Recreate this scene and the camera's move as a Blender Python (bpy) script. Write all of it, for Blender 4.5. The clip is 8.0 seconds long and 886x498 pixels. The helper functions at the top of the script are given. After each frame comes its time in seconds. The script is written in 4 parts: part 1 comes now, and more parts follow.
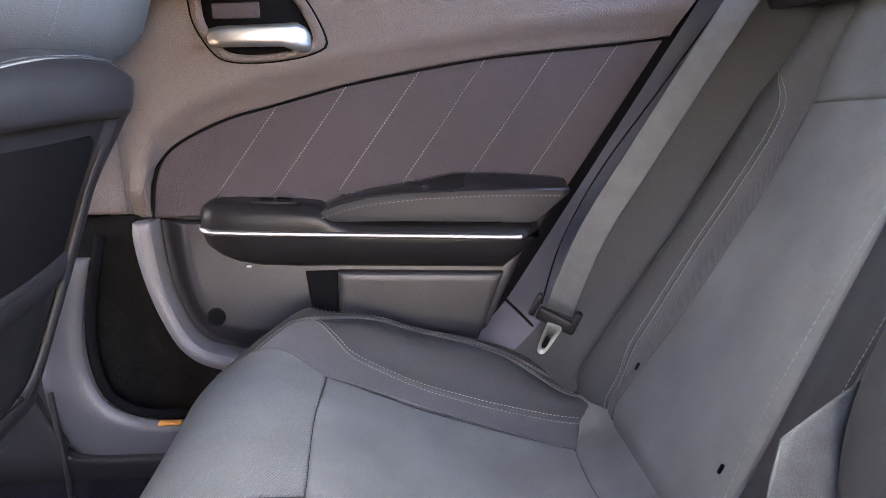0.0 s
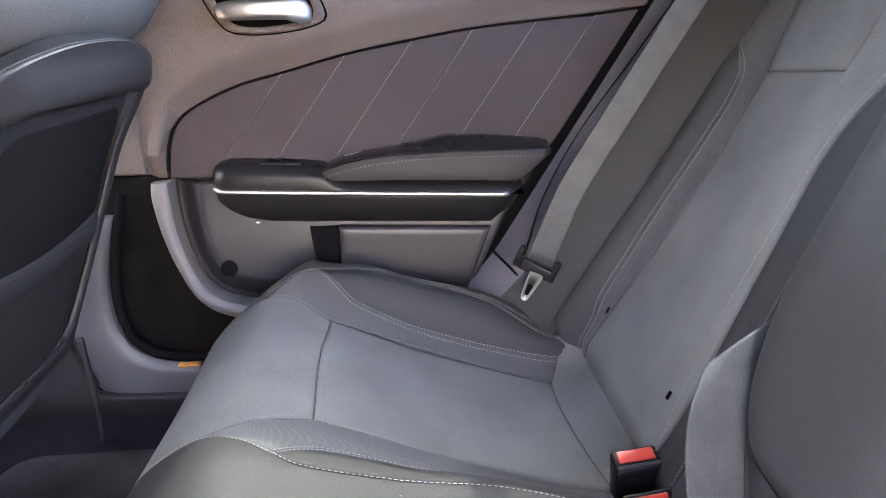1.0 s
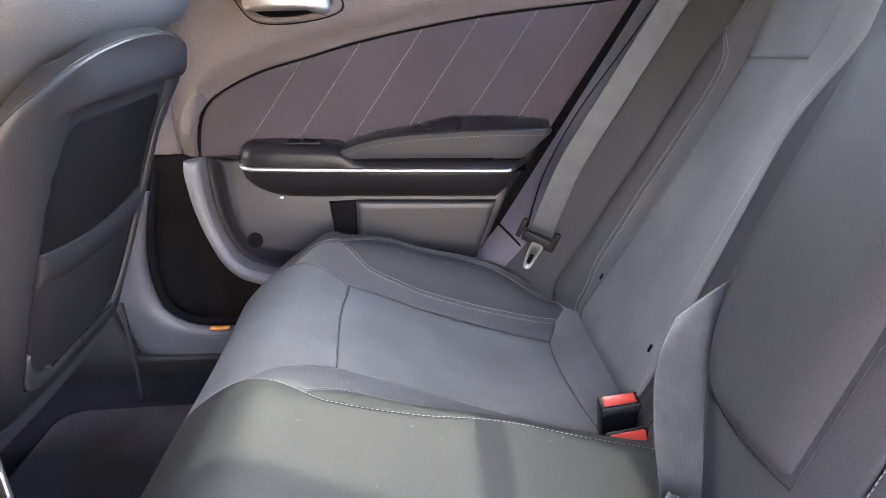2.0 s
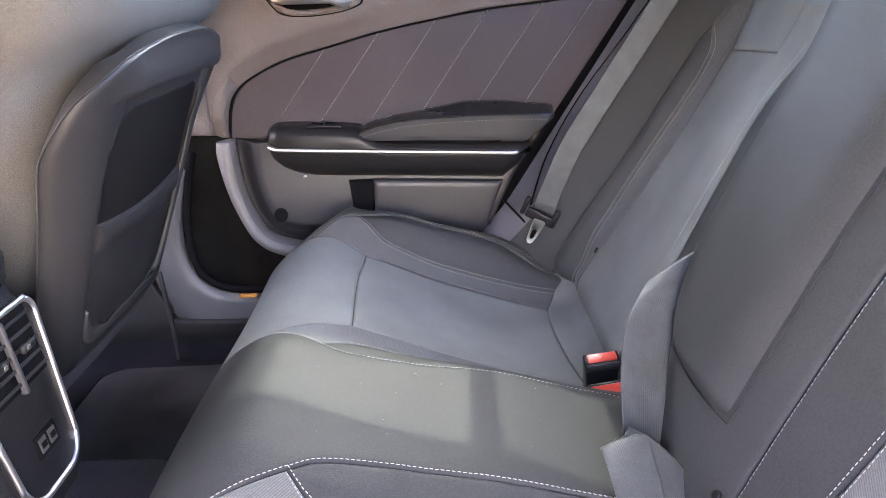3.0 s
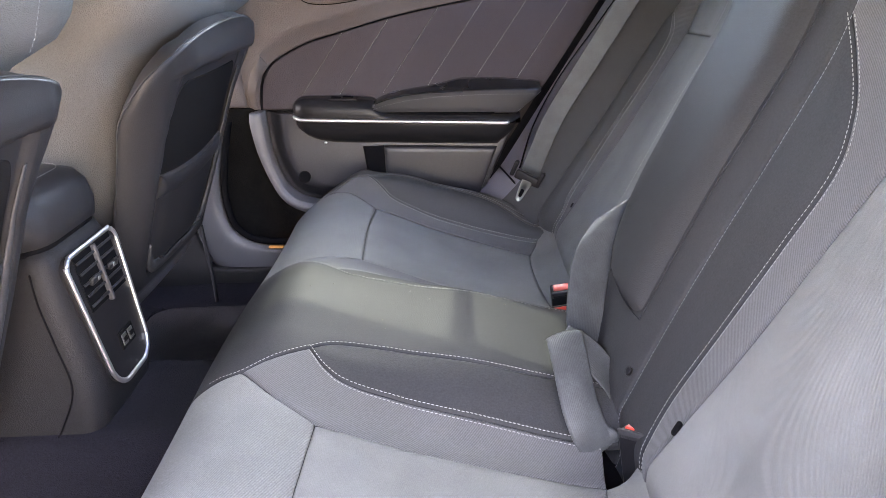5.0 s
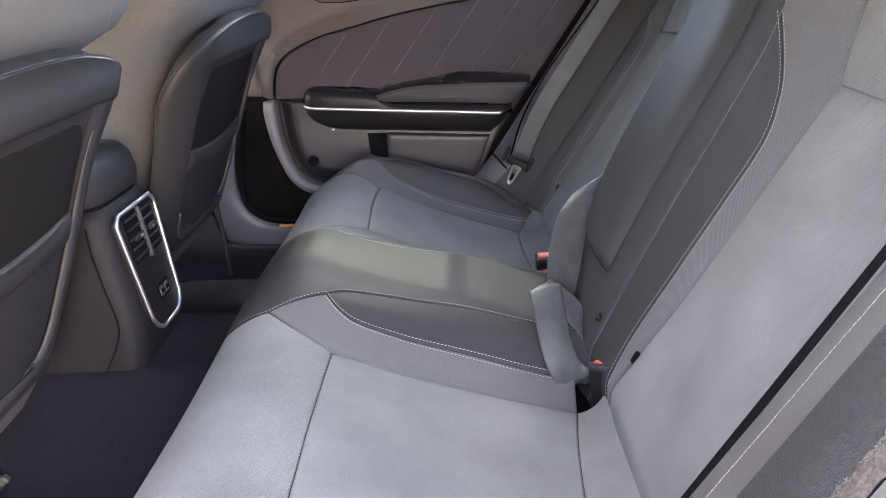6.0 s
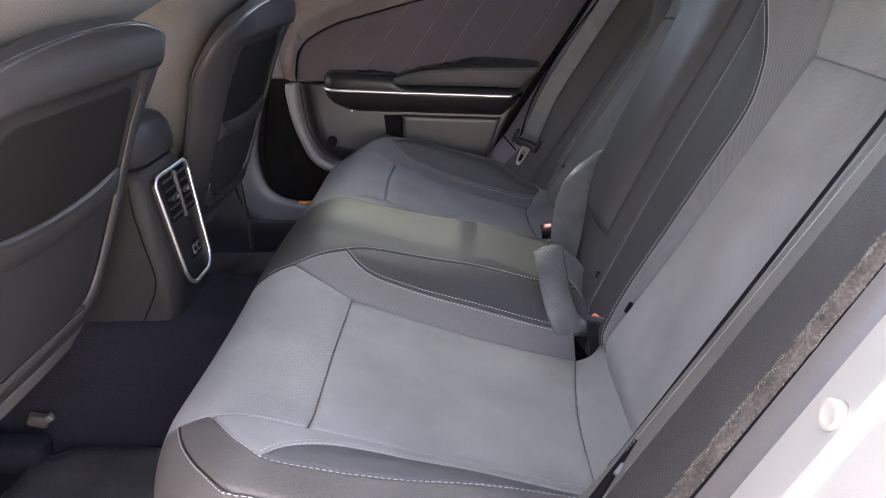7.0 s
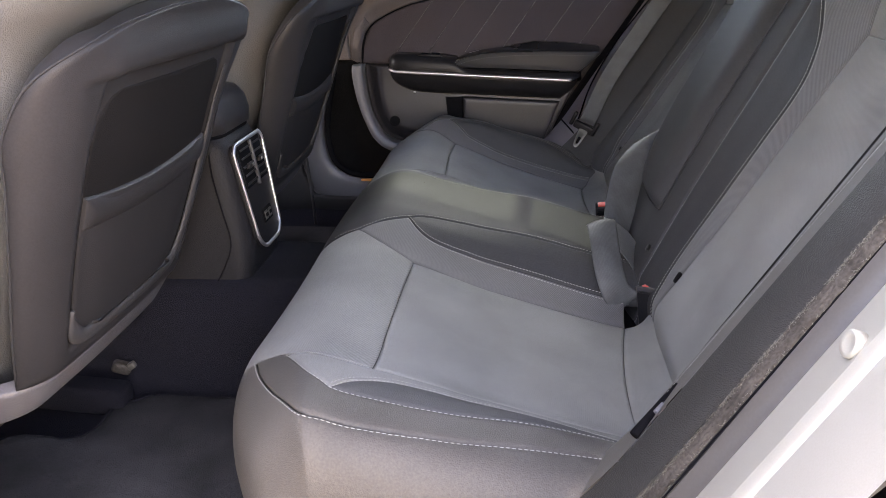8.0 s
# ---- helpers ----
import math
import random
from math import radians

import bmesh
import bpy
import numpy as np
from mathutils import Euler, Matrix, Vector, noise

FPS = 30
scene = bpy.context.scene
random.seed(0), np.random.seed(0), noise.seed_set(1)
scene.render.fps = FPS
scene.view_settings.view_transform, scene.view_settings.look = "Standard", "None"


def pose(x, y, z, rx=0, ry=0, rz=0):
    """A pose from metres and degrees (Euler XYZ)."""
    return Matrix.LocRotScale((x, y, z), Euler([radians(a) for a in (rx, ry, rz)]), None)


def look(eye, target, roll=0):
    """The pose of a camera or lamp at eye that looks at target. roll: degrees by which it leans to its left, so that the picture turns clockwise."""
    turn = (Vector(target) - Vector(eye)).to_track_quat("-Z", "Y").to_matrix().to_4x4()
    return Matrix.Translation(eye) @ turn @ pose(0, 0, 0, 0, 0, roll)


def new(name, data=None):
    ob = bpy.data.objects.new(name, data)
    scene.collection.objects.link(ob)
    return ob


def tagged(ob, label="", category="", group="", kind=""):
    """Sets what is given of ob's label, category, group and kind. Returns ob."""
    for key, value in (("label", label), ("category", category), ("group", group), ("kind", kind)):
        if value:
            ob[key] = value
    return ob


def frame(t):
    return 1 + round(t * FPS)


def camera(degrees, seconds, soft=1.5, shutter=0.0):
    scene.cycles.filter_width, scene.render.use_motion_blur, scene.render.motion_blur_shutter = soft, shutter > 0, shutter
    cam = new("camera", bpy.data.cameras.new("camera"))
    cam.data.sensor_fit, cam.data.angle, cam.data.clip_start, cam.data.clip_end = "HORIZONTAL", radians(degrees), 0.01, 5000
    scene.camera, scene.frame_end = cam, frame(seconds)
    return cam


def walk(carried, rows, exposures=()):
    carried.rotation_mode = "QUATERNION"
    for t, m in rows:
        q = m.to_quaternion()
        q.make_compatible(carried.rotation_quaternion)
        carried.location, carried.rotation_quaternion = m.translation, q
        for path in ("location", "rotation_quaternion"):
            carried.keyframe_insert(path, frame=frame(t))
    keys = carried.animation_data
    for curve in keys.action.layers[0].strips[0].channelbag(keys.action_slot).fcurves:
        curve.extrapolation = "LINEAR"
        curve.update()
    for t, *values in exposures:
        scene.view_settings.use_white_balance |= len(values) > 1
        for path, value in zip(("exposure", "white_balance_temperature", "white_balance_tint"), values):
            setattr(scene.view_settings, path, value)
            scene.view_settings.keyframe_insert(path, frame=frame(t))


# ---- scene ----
cam = camera(59.8, 8.0, soft=0.8)
PATH = [
    (0, (0.107, -0.369, 0.989), (0.231, 1.577, 0.544), -1.6),
    (0.5, (0.124, -0.419, 1.0), (0.244, 1.514, 0.502), -1.7),
    (1, (0.117, -0.473, 1.02), (0.229, 1.442, 0.454), -2.0),
    (1.5, (0.115, -0.524, 1.03), (0.216, 1.382, 0.434), -2.2),
    (3, (0.139, -0.691, 1.065), (0.151, 1.196, 0.402), -2.5),
    (3.5, (0.154, -0.745, 1.079), (0.147, 1.133, 0.392), -2.5),
    (4, (0.168, -0.799, 1.085), (0.132, 1.074, 0.382), -2.8),
    (4.5, (0.182, -0.852, 1.089), (0.134, 1.018, 0.38), -2.9),
    (6, (0.181, -1.09, 1.092), (0.145, 0.783, 0.391), -2.1),
    (6.5, (0.184, -1.147, 1.081), (0.146, 0.726, 0.382), -1.7),
    (7, (0.18, -1.197, 1.072), (0.117, 0.674, 0.37), -1.5),
    (7.5, (0.181, -1.235, 1.068), (0.082, 0.632, 0.359), -1.4),
    (8, (0.178, -1.267, 1.06), (-0.025, 0.589, 0.341), -1.3),
]
walk(cam, [(t, look(eye, target, roll)) for t, eye, target, roll in PATH], exposures=[(0.0, 6.82, 11000, 34), (1.5, 6.95, 11000, 33), (3.0, 6.98, 10900, 33), (4.5, 6.74, 10900, 32), (6.5, 6.01, 11400, 31), (8.0, 5.54, 11700, 31)])

# ---- world, sun, exposure ----
SUN_FROM = Vector((0.03, 1.0, 0.95)).normalized()
world = bpy.data.worlds.new("world")
scene.world = world
world.use_nodes = True
wn = world.node_tree
sky = wn.nodes.new("ShaderNodeTexSky")
sky.sky_type, sky.sun_disc, sky.dust_density = "NISHITA", False, 2.0
sky.sun_elevation = math.asin(SUN_FROM.z)
sky.sun_rotation = math.atan2(SUN_FROM.x, SUN_FROM.y)
wn.links.new(sky.outputs[0], wn.nodes["Background"].inputs[0])
wn.nodes["Background"].inputs[1].default_value = 0.15
sun = new("sun", bpy.data.lights.new("sun", "SUN"))
sun.data.energy, sun.data.angle, sun.data.color = 0.12, radians(0.7), (1.0, 0.92, 0.70)
sun.matrix_world = look((0, 0, 6), Vector((0, 0, 6)) - SUN_FROM)


# ---- materials ----
def material(name, colour, rough=0.6, metal=0.0, grain=60.0, vary=0.15, stains=4.0, stain=0.12, bump=0.15, spec=0.4, sheen=0.0, weave=None, pebble=0.0):
    """A plain surface with fine grain, larger stains and a bump of its own; weave: (scale, angle, depth) of a ribbed cloth; pebble: cells a metre of a leather grain."""
    m = bpy.data.materials.new(name)
    m.use_nodes = True
    t = m.node_tree
    b = t.nodes["Principled BSDF"]
    where = t.nodes.new("ShaderNodeTexCoord")
    fine, broad = t.nodes.new("ShaderNodeTexNoise"), t.nodes.new("ShaderNodeTexNoise")
    fine.inputs["Scale"].default_value, fine.inputs["Detail"].default_value = grain * 10, 4
    broad.inputs["Scale"].default_value, broad.inputs["Detail"].default_value = stains, 6
    for n in (fine, broad):
        t.links.new(where.outputs["Object"], n.inputs["Vector"])

    def mixed(a, b_in, lo, hi):
        ramp = t.nodes.new("ShaderNodeMapRange")
        ramp.inputs["From Min"].default_value, ramp.inputs["From Max"].default_value = 0.3, 0.7
        ramp.inputs["To Min"].default_value, ramp.inputs["To Max"].default_value = lo, hi
        t.links.new(a, ramp.inputs["Value"])
        mul = t.nodes.new("ShaderNodeVectorMath")
        mul.operation = "SCALE"
        t.links.new(b_in, mul.inputs[0])
        t.links.new(ramp.outputs[0], mul.inputs["Scale"])
        return mul.outputs[0]

    rgb = t.nodes.new("ShaderNodeRGB")
    rgb.outputs[0].default_value = (*colour, 1)
    c = mixed(fine.outputs[0], rgb.outputs[0], 1 - vary, 1 + vary)
    c = mixed(broad.outputs[0], c, 1 - stain, 1 + stain)
    height = fine.outputs[0]
    if weave:
        scale, angle, depth = weave
        turn = t.nodes.new("ShaderNodeMapping")
        turn.inputs["Rotation"].default_value = (0, 0, radians(angle))
        t.links.new(where.outputs["UV"], turn.inputs["Vector"])
        wave = t.nodes.new("ShaderNodeTexWave")
        wave.inputs["Scale"].default_value, wave.inputs["Distortion"].default_value = scale, 0.6
        wave.inputs["Detail"].default_value, wave.inputs["Detail Scale"].default_value = 1.0, 3.0
        t.links.new(turn.outputs[0], wave.inputs["Vector"])
        c = mixed(wave.outputs["Fac"], c, 1 - depth, 1 + depth * 0.6)
        height = wave.outputs["Fac"]
    if pebble:
        cells = t.nodes.new("ShaderNodeTexVoronoi")
        cells.feature = "SMOOTH_F1"
        cells.inputs["Scale"].default_value = pebble
        t.links.new(where.outputs["Object"], cells.inputs["Vector"])
        height = cells.outputs["Distance"]
    t.links.new(c, b.inputs["Base Color"])
    rr = t.nodes.new("ShaderNodeMapRange")
    rr.inputs["To Min"].default_value, rr.inputs["To Max"].default_value = max(0.02, rough - 0.08), min(1, rough + 0.08)
    t.links.new(broad.outputs[0], rr.inputs["Value"])
    t.links.new(rr.outputs[0], b.inputs["Roughness"])
    b.inputs["Metallic"].default_value = metal
    b.inputs["Specular IOR Level"].default_value = spec
    b.inputs["Sheen Weight"].default_value = sheen
    if bump:
        bn = t.nodes.new("ShaderNodeBump")
        bn.inputs["Strength"].default_value, bn.inputs["Distance"].default_value = bump, 0.002
        t.links.new(height, bn.inputs["Height"])
        t.links.new(bn.outputs[0], b.inputs["Normal"])
    return m


CLOTH = material("grey_cloth", (0.142, 0.140, 0.1325), 0.9, grain=95, vary=0.13, sheen=0.05, bump=0.4, spec=0.12, stains=9, stain=0.17, weave=(270, 35, 0.07))
RIBBED = material("light_ribbed_cloth", (0.130, 0.128, 0.1215), 0.85, weave=(140, 20, 0.13), bump=0.25, sheen=0.05, spec=0.12, stains=9, stain=0.15)
TWILL = material("ribbed_cloth", (0.076, 0.074, 0.075), 0.8, weave=(150, 35, 0.2), bump=0.22, sheen=0.08, spec=0.2)
LEATHER = material("dark_leather", (0.026, 0.0260, 0.0278), 0.6, grain=45, vary=0.14, bump=0.14, spec=0.1, pebble=900)
PAD = material("polished_black_leather", (0.010, 0.0098, 0.0108), 0.27, grain=45, vary=0.1, bump=0.08, spec=0.5, pebble=900)
SIDE_LEATHER = material("grey_leather", (0.080, 0.072, 0.064), 0.6, grain=45, vary=0.12, stains=14, stain=0.13, bump=0.2, spec=0.16, pebble=800)
PAD_FACE = material("glossy_grey_leather", (0.024, 0.0235, 0.0255), 0.36, grain=40, vary=0.12, bump=0.12, spec=0.5, pebble=850)
BAND_LEATHER = material("warm_grey_leather", (0.054, 0.049, 0.045), 0.55, grain=45, vary=0.14, stains=14, stain=0.16, bump=0.22, spec=0.2, pebble=800)
SILL = material("blue_grey_trim", (0.056, 0.057, 0.066), 0.45, grain=50, bump=0.2)
CHARCOAL = material("charcoal_leather", (0.0455, 0.0452, 0.0465), 0.6, grain=45, vary=0.1, bump=0.2, spec=0.12, pebble=850)
SEAT_VINYL = material("taupe_leather", (0.082, 0.081, 0.081), 0.66, grain=40, vary=0.1, bump=0.4, spec=0.08, pebble=800)
SHELL = material("dark_shell_vinyl", (0.0178, 0.0172, 0.0188), 0.45, grain=40, bump=0.1, spec=0.14, pebble=900)
CONSOLE = material("dark_console_plastic", (0.0116, 0.0113, 0.0126), 0.42, grain=40, bump=0.35, spec=0.09, pebble=850)
FLANGE = material("dark_flange", (0.054, 0.048, 0.043), 0.5, grain=40, vary=0.06, stain=0.05, bump=0.05)
PANEL = material("dark_seat_panel", (0.014, 0.014, 0.016), 0.7, grain=50, bump=0.3, spec=0.25)
SLAT = material("dark_slat_plastic", (0.013, 0.013, 0.014), 0.5, grain=50, bump=0.1, spec=0.12)
NET = material("black_pocket_cloth", (0.0095, 0.0091, 0.0096), 0.7, grain=80, bump=0.3, spec=0.03)
THREAD = material("pale_thread", (0.225, 0.218, 0.202), 0.8, grain=90, bump=0.1)
DARK_THREAD = material("grey_thread", (0.13, 0.13, 0.135), 0.7, grain=90, bump=0.1)
DOOR_SOFT = material("taupe_soft_plastic", (0.084, 0.069, 0.067), 0.55, grain=55, vary=0.12, bump=0.6, spec=0.25, pebble=700)
DOOR_VINYL = material("plum_vinyl", (0.045, 0.0365, 0.041), 0.6, grain=50, vary=0.12, bump=0.5, spec=0.08, pebble=900)
DOOR_LOW = material("grained_dark_plastic", (0.0150, 0.0143, 0.0180), 0.42, grain=28, bump=0.14, spec=0.3, pebble=800)
JAMB_TRIM = material("grained_black_vinyl", (0.022, 0.0212, 0.020), 0.5, grain=28, vary=0.2, bump=0.35, spec=0.15, pebble=850)
FRAME = material("dark_frame_vinyl", (0.031, 0.030, 0.032), 0.5, grain=45, bump=0.2, spec=0.2)
LIP = material("grey_trim", (0.078, 0.075, 0.083), 0.5, grain=50, bump=0.3)
LILAC = material("lilac_grey_trim", (0.098, 0.091, 0.108), 0.5, grain=50, bump=0.15)
GLOSS = material("black_grained_plastic", (0.0085, 0.0082, 0.0095), 0.38, grain=30, bump=0.08, spec=0.13, pebble=600)
BLACK = material("black_rubber_and_gaps", (0.0038, 0.0038, 0.0046), 0.9, bump=0.2, spec=0.03)
CHROME = material("satin_chrome", (0.48, 0.48, 0.49), 0.42, metal=1.0, vary=0.03, stain=0.05, bump=0.02)
CARPET = material("charcoal_carpet", (0.0095, 0.0093, 0.0128), 0.95, grain=60, vary=0.5, bump=1.0, sheen=0.0, spec=0.05)
KICK = material("black_kick_carpet", (0.0042, 0.0040, 0.0041), 0.95, grain=45, vary=0.7, stains=30, stain=0.4, bump=0.8, spec=0.05)
MAT = material("grey_mat_carpet", (0.040, 0.039, 0.043), 0.95, grain=55, vary=0.4, stains=7, stain=0.45, bump=1.0, sheen=0.0, spec=0.08)
WEB = material("belt_webbing", (0.043, 0.046, 0.048), 0.5, grain=70, vary=0.22, bump=0.12, spec=0.22, stains=40, stain=0.2, weave=(15, 0, 0.05))
RED = material("red_plastic", (0.6, 0.045, 0.03), 0.35, grain=30, vary=0.05, bump=0.05)
PAINT = material("silver_paint", (0.37, 0.35, 0.30), 0.4, metal=0.3, grain=90, vary=0.04, stain=0.05, bump=0.02, spec=0.4)
DUST = material("dusty_seal_felt", (0.046, 0.039, 0.033), 0.95, grain=35, vary=0.35, stains=60, stain=0.3, bump=0.6, spec=0.1)
FLUFF = material("pale_felt_fibres", (0.165, 0.15, 0.13), 0.95, grain=60, vary=0.3, bump=0.0, spec=0.1)
RUST = material("rusty_steel", (0.032, 0.026, 0.023), 0.7, metal=0.2, grain=25, vary=0.5, stains=90, stain=0.4, bump=0.6)
STEEL = material("bright_steel", (0.22, 0.225, 0.215), 0.5, metal=1.0, bump=0.05)
AMBER = material("amber_orange", (0.5, 0.19, 0.05), 0.3, bump=0.05)
# Ground out of view; pale warm tone picked for the light it throws back.
BOUNCE_GROUND = material("warm_pale_ground", (0.40, 0.345, 0.28), 0.9, grain=8, vary=0.4, bump=0.8)


TINT = bpy.data.materials.new("tinted_glass")
TINT.use_nodes = True
tn = TINT.node_tree
clear, gloss, both = tn.nodes.new("ShaderNodeBsdfTransparent"), tn.nodes.new("ShaderNodeBsdfGlossy"), tn.nodes.new("ShaderNodeMixShader")
clear.inputs[0].default_value = (0.60, 0.80, 0.95, 1)
gloss.inputs["Roughness"].default_value = 0.02
both.inputs[0].default_value = 0.06
tn.links.new(clear.outputs[0], both.inputs[1])
tn.links.new(gloss.outputs[0], both.inputs[2])
tn.links.new(both.outputs[0], tn.nodes["Material Output"].inputs[0])


# ---- building helpers ----
def link(name, verts, faces, mat, parent=None, label="", smooth=True):
    me = bpy.data.meshes.new(name)
    me.from_pydata([tuple(v) for v in verts], [], faces)
    me.materials.append(mat)
    if smooth:
        me.polygons.foreach_set("use_smooth", [True] * len(me.polygons))
    me.update()
    ob = new(name, me)
    if parent:
        ob.parent = parent
    if label:
        ob["label"] = label
    return ob


def empty(name, label, category, place=(0, 0, 0), group=""):
    ob = new(name)
    ob.location = place
    tagged(ob, label, category, group)
    bpy.context.view_layer.update()
    return ob


def settle(ob):
    """Keeps the children of an empty where they were built."""
    for o in ob.children:
        o.matrix_parent_inverse = ob.matrix_basis.inverted()
    return ob


def spline(points, n):
    """A smooth run of n points through those given, evenly spaced."""
    p = np.array(points, float)
    if len(p) == 2:
        return p[0] + np.linspace(0, 1, n)[:, None] * (p[1] - p[0])
    e = np.vstack([2 * p[0] - p[1], p, 2 * p[-1] - p[-2]])
    out = []
    for i in range(len(p) - 1):
        a, b, c, d = e[i : i + 4]
        t = np.linspace(0, 1, 24, endpoint=False)[:, None]
        out.append(0.5 * (2 * b + (c - a) * t + (2 * a - 5 * b + 4 * c - d) * t**2 + (3 * b - a - 3 * c + d) * t**3))
    out = np.vstack(out + [p[-1:]])
    s = np.r_[0, np.cumsum(np.linalg.norm(np.diff(out, axis=0), axis=1))]
    want = np.linspace(0, s[-1], n)
    return np.stack([np.interp(want, s, out[:, k]) for k in range(p.shape[1])], 1)


def chain(*runs):
    """Several smooth runs that meet in sharp corners, each as (points, n)."""
    got = [spline(points, n) for points, n in runs]
    return np.vstack([got[0]] + [g[1:] for g in got[1:]])


def smooth(t):
    t = min(1.0, max(0.0, t))
    return t * t * (3 - 2 * t)


def soft(x, w=0.016):
    """Nought below zero and x above, with a rounded bend between."""
    return w * math.log1p(math.exp(min(60.0, x / w)))


def normal_of(f, p, q):
    e = 0.002
    u, v = Vector(f(p + e, q)) - Vector(f(p - e, q)), Vector(f(p, q + e)) - Vector(f(p, q - e))
    return u.cross(v).normalized()


def proud(f, lift, flip=1):
    return lambda p, q: tuple(Vector(f(p, q)) + normal_of(f, p, q) * lift * flip)


def patch(name, curve_a, curve_b, f, nv, mat, parent, label="", groove=(1, 1, 1, 1), depth=0.004, width=0.0026, flip=1, puff=0.0, skirt=0.012):
    """A sewn panel between two runs of equal length in the plan of f, sunk into a seam along the borders that groove names
    (start of the runs, their end, run a, run b), with a skirt below them."""
    curve_a, curve_b = np.asarray(curve_a), np.asarray(curve_b)
    u = np.arange(len(curve_a), dtype=float)
    ends = np.array([0.08, 0.2, 0.4])
    u = np.sort(np.r_[u, ends if groove[0] else [], u[-1] - ends if groove[1] else []])
    curve_a, curve_b = [np.stack([np.interp(u, np.arange(len(c)), c[:, d]) for d in (0, 1)], 1) for c in (curve_a, curve_b)]
    nu = len(u)
    k = np.linspace(0, 1, nv)
    k = 0.5 - 0.5 * np.cos(np.pi * k) if nv > 6 else k
    verts, faces = [], []
    plan = np.array([[curve_a[i] * (1 - s) + curve_b[i] * s for s in k] for i in range(nu)])
    place = [[Vector(f(*plan[i, j])) for j in range(nv)] for i in range(nu)]
    along = [np.r_[0, np.cumsum([(place[i + 1][j] - place[i][j]).length for i in range(nu - 1)])] for j in range(nv)]
    for i in range(nu):
        across = np.r_[0, np.cumsum([(place[i][j + 1] - place[i][j]).length for j in range(nv - 1)])]
        for j in range(nv):
            n = normal_of(f, *plan[i, j]) * flip
            far = [along[j][i], along[j][-1] - along[j][i], across[j], across[-1] - across[j]]
            sink = max([0.45 * math.exp(-((d / width) ** 2)) + 0.55 * math.exp(-d / (0.35 * width)) for d, g in zip(far, groove) if g] + [0])
            rise = puff * (1 - math.exp(-(min(far[2], far[3]) / 0.03) ** 2))
            verts.append(place[i][j] + n * (rise - depth * sink))
    for i in range(nu - 1):
        for j in range(nv - 1):
            q = (i * nv + j, (i + 1) * nv + j, (i + 1) * nv + j + 1, i * nv + j + 1)
            faces.append(q if flip > 0 else q[::-1])
    rim = [i * nv for i in range(nu)] + [(nu - 1) * nv + j for j in range(1, nv)] + [i * nv + nv - 1 for i in range(nu - 2, -1, -1)] + [j for j in range(nv - 2, 0, -1)]
    if skirt:
        base = len(verts)
        for r in rim:
            i, j = divmod(r, nv)
            verts.append(verts[r] - normal_of(f, *plan[i, j]) * flip * skirt)
        for a in range(len(rim)):
            b = (a + 1) % len(rim)
            q = (rim[b], rim[a], base + a, base + b)
            faces.append(q if flip > 0 else q[::-1])
    ob = link(name, verts, faces, mat, parent, label)
    where = [tuple(plan[divmod(r, nv)]) for r in range(nu * nv)]
    if skirt:
        where += [where[r] for r in rim]
    sheet = ob.data.uv_layers.new(name="plan")
    sheet.data.foreach_set("uv", [c for loop in ob.data.loops for c in where[loop.vertex_index]])
    return ob


def box_verts(c, axes, size):
    c = Vector(c)
    return [c + axes[0] * (sx * size[0] / 2) + axes[1] * (sy * size[1] / 2) + axes[2] * (sz * size[2] / 2) for sx in (-1, 1) for sy in (-1, 1) for sz in (-1, 1)]


BOX = [(0, 1, 3, 2), (4, 6, 7, 5), (0, 4, 5, 1), (2, 3, 7, 6), (0, 2, 6, 4), (1, 5, 7, 3)]


def stitches(name, runs, f, mat, parent, flip=1, length=0.0040, gap=0.0011, thick=0.0011, lift=0.0005, label=""):
    """Rows of single threads along runs in the plan of f."""
    verts, faces = [], []
    for run in runs:
        pts = [Vector(f(*p)) for p in run]
        s = np.r_[0, np.cumsum([(b - a).length for a, b in zip(pts, pts[1:])])]
        at = 0.0
        while at + length < s[-1]:
            ends = []
            for d in (at, at + length):
                i = min(len(pts) - 2, int(np.searchsorted(s, d, side="right")) - 1)
                w = (d - s[i]) / max(1e-9, s[i + 1] - s[i])
                ends.append(pts[i].lerp(pts[i + 1], w))
            i = min(len(run) - 1, int(np.searchsorted(s, at)))
            n = normal_of(f, *run[i]) * flip
            t = (ends[1] - ends[0]).normalized()
            side = n.cross(t).normalized()
            mid = (ends[0] + ends[1]) / 2 + n * lift
            mid += side * random.uniform(-0.0002, 0.0002)
            b = len(verts)
            verts += [mid - t * length / 2, mid + t * length / 2] + [mid + t * length * 0.28 * e + side * thick / 2 * r + n * thick * 0.45 * h for e in (-1, 1) for r, h in ((-1, 0), (0, 1), (1, 0))]
            faces += [(b, b + 2, b + 3), (b, b + 3, b + 4), (b + 2, b + 5, b + 6, b + 3), (b + 3, b + 6, b + 7, b + 4), (b + 1, b + 6, b + 5), (b + 1, b + 7, b + 6)]
            at += length + gap
    return tagged(link(name, verts, faces, mat, parent, label), kind="stuff")


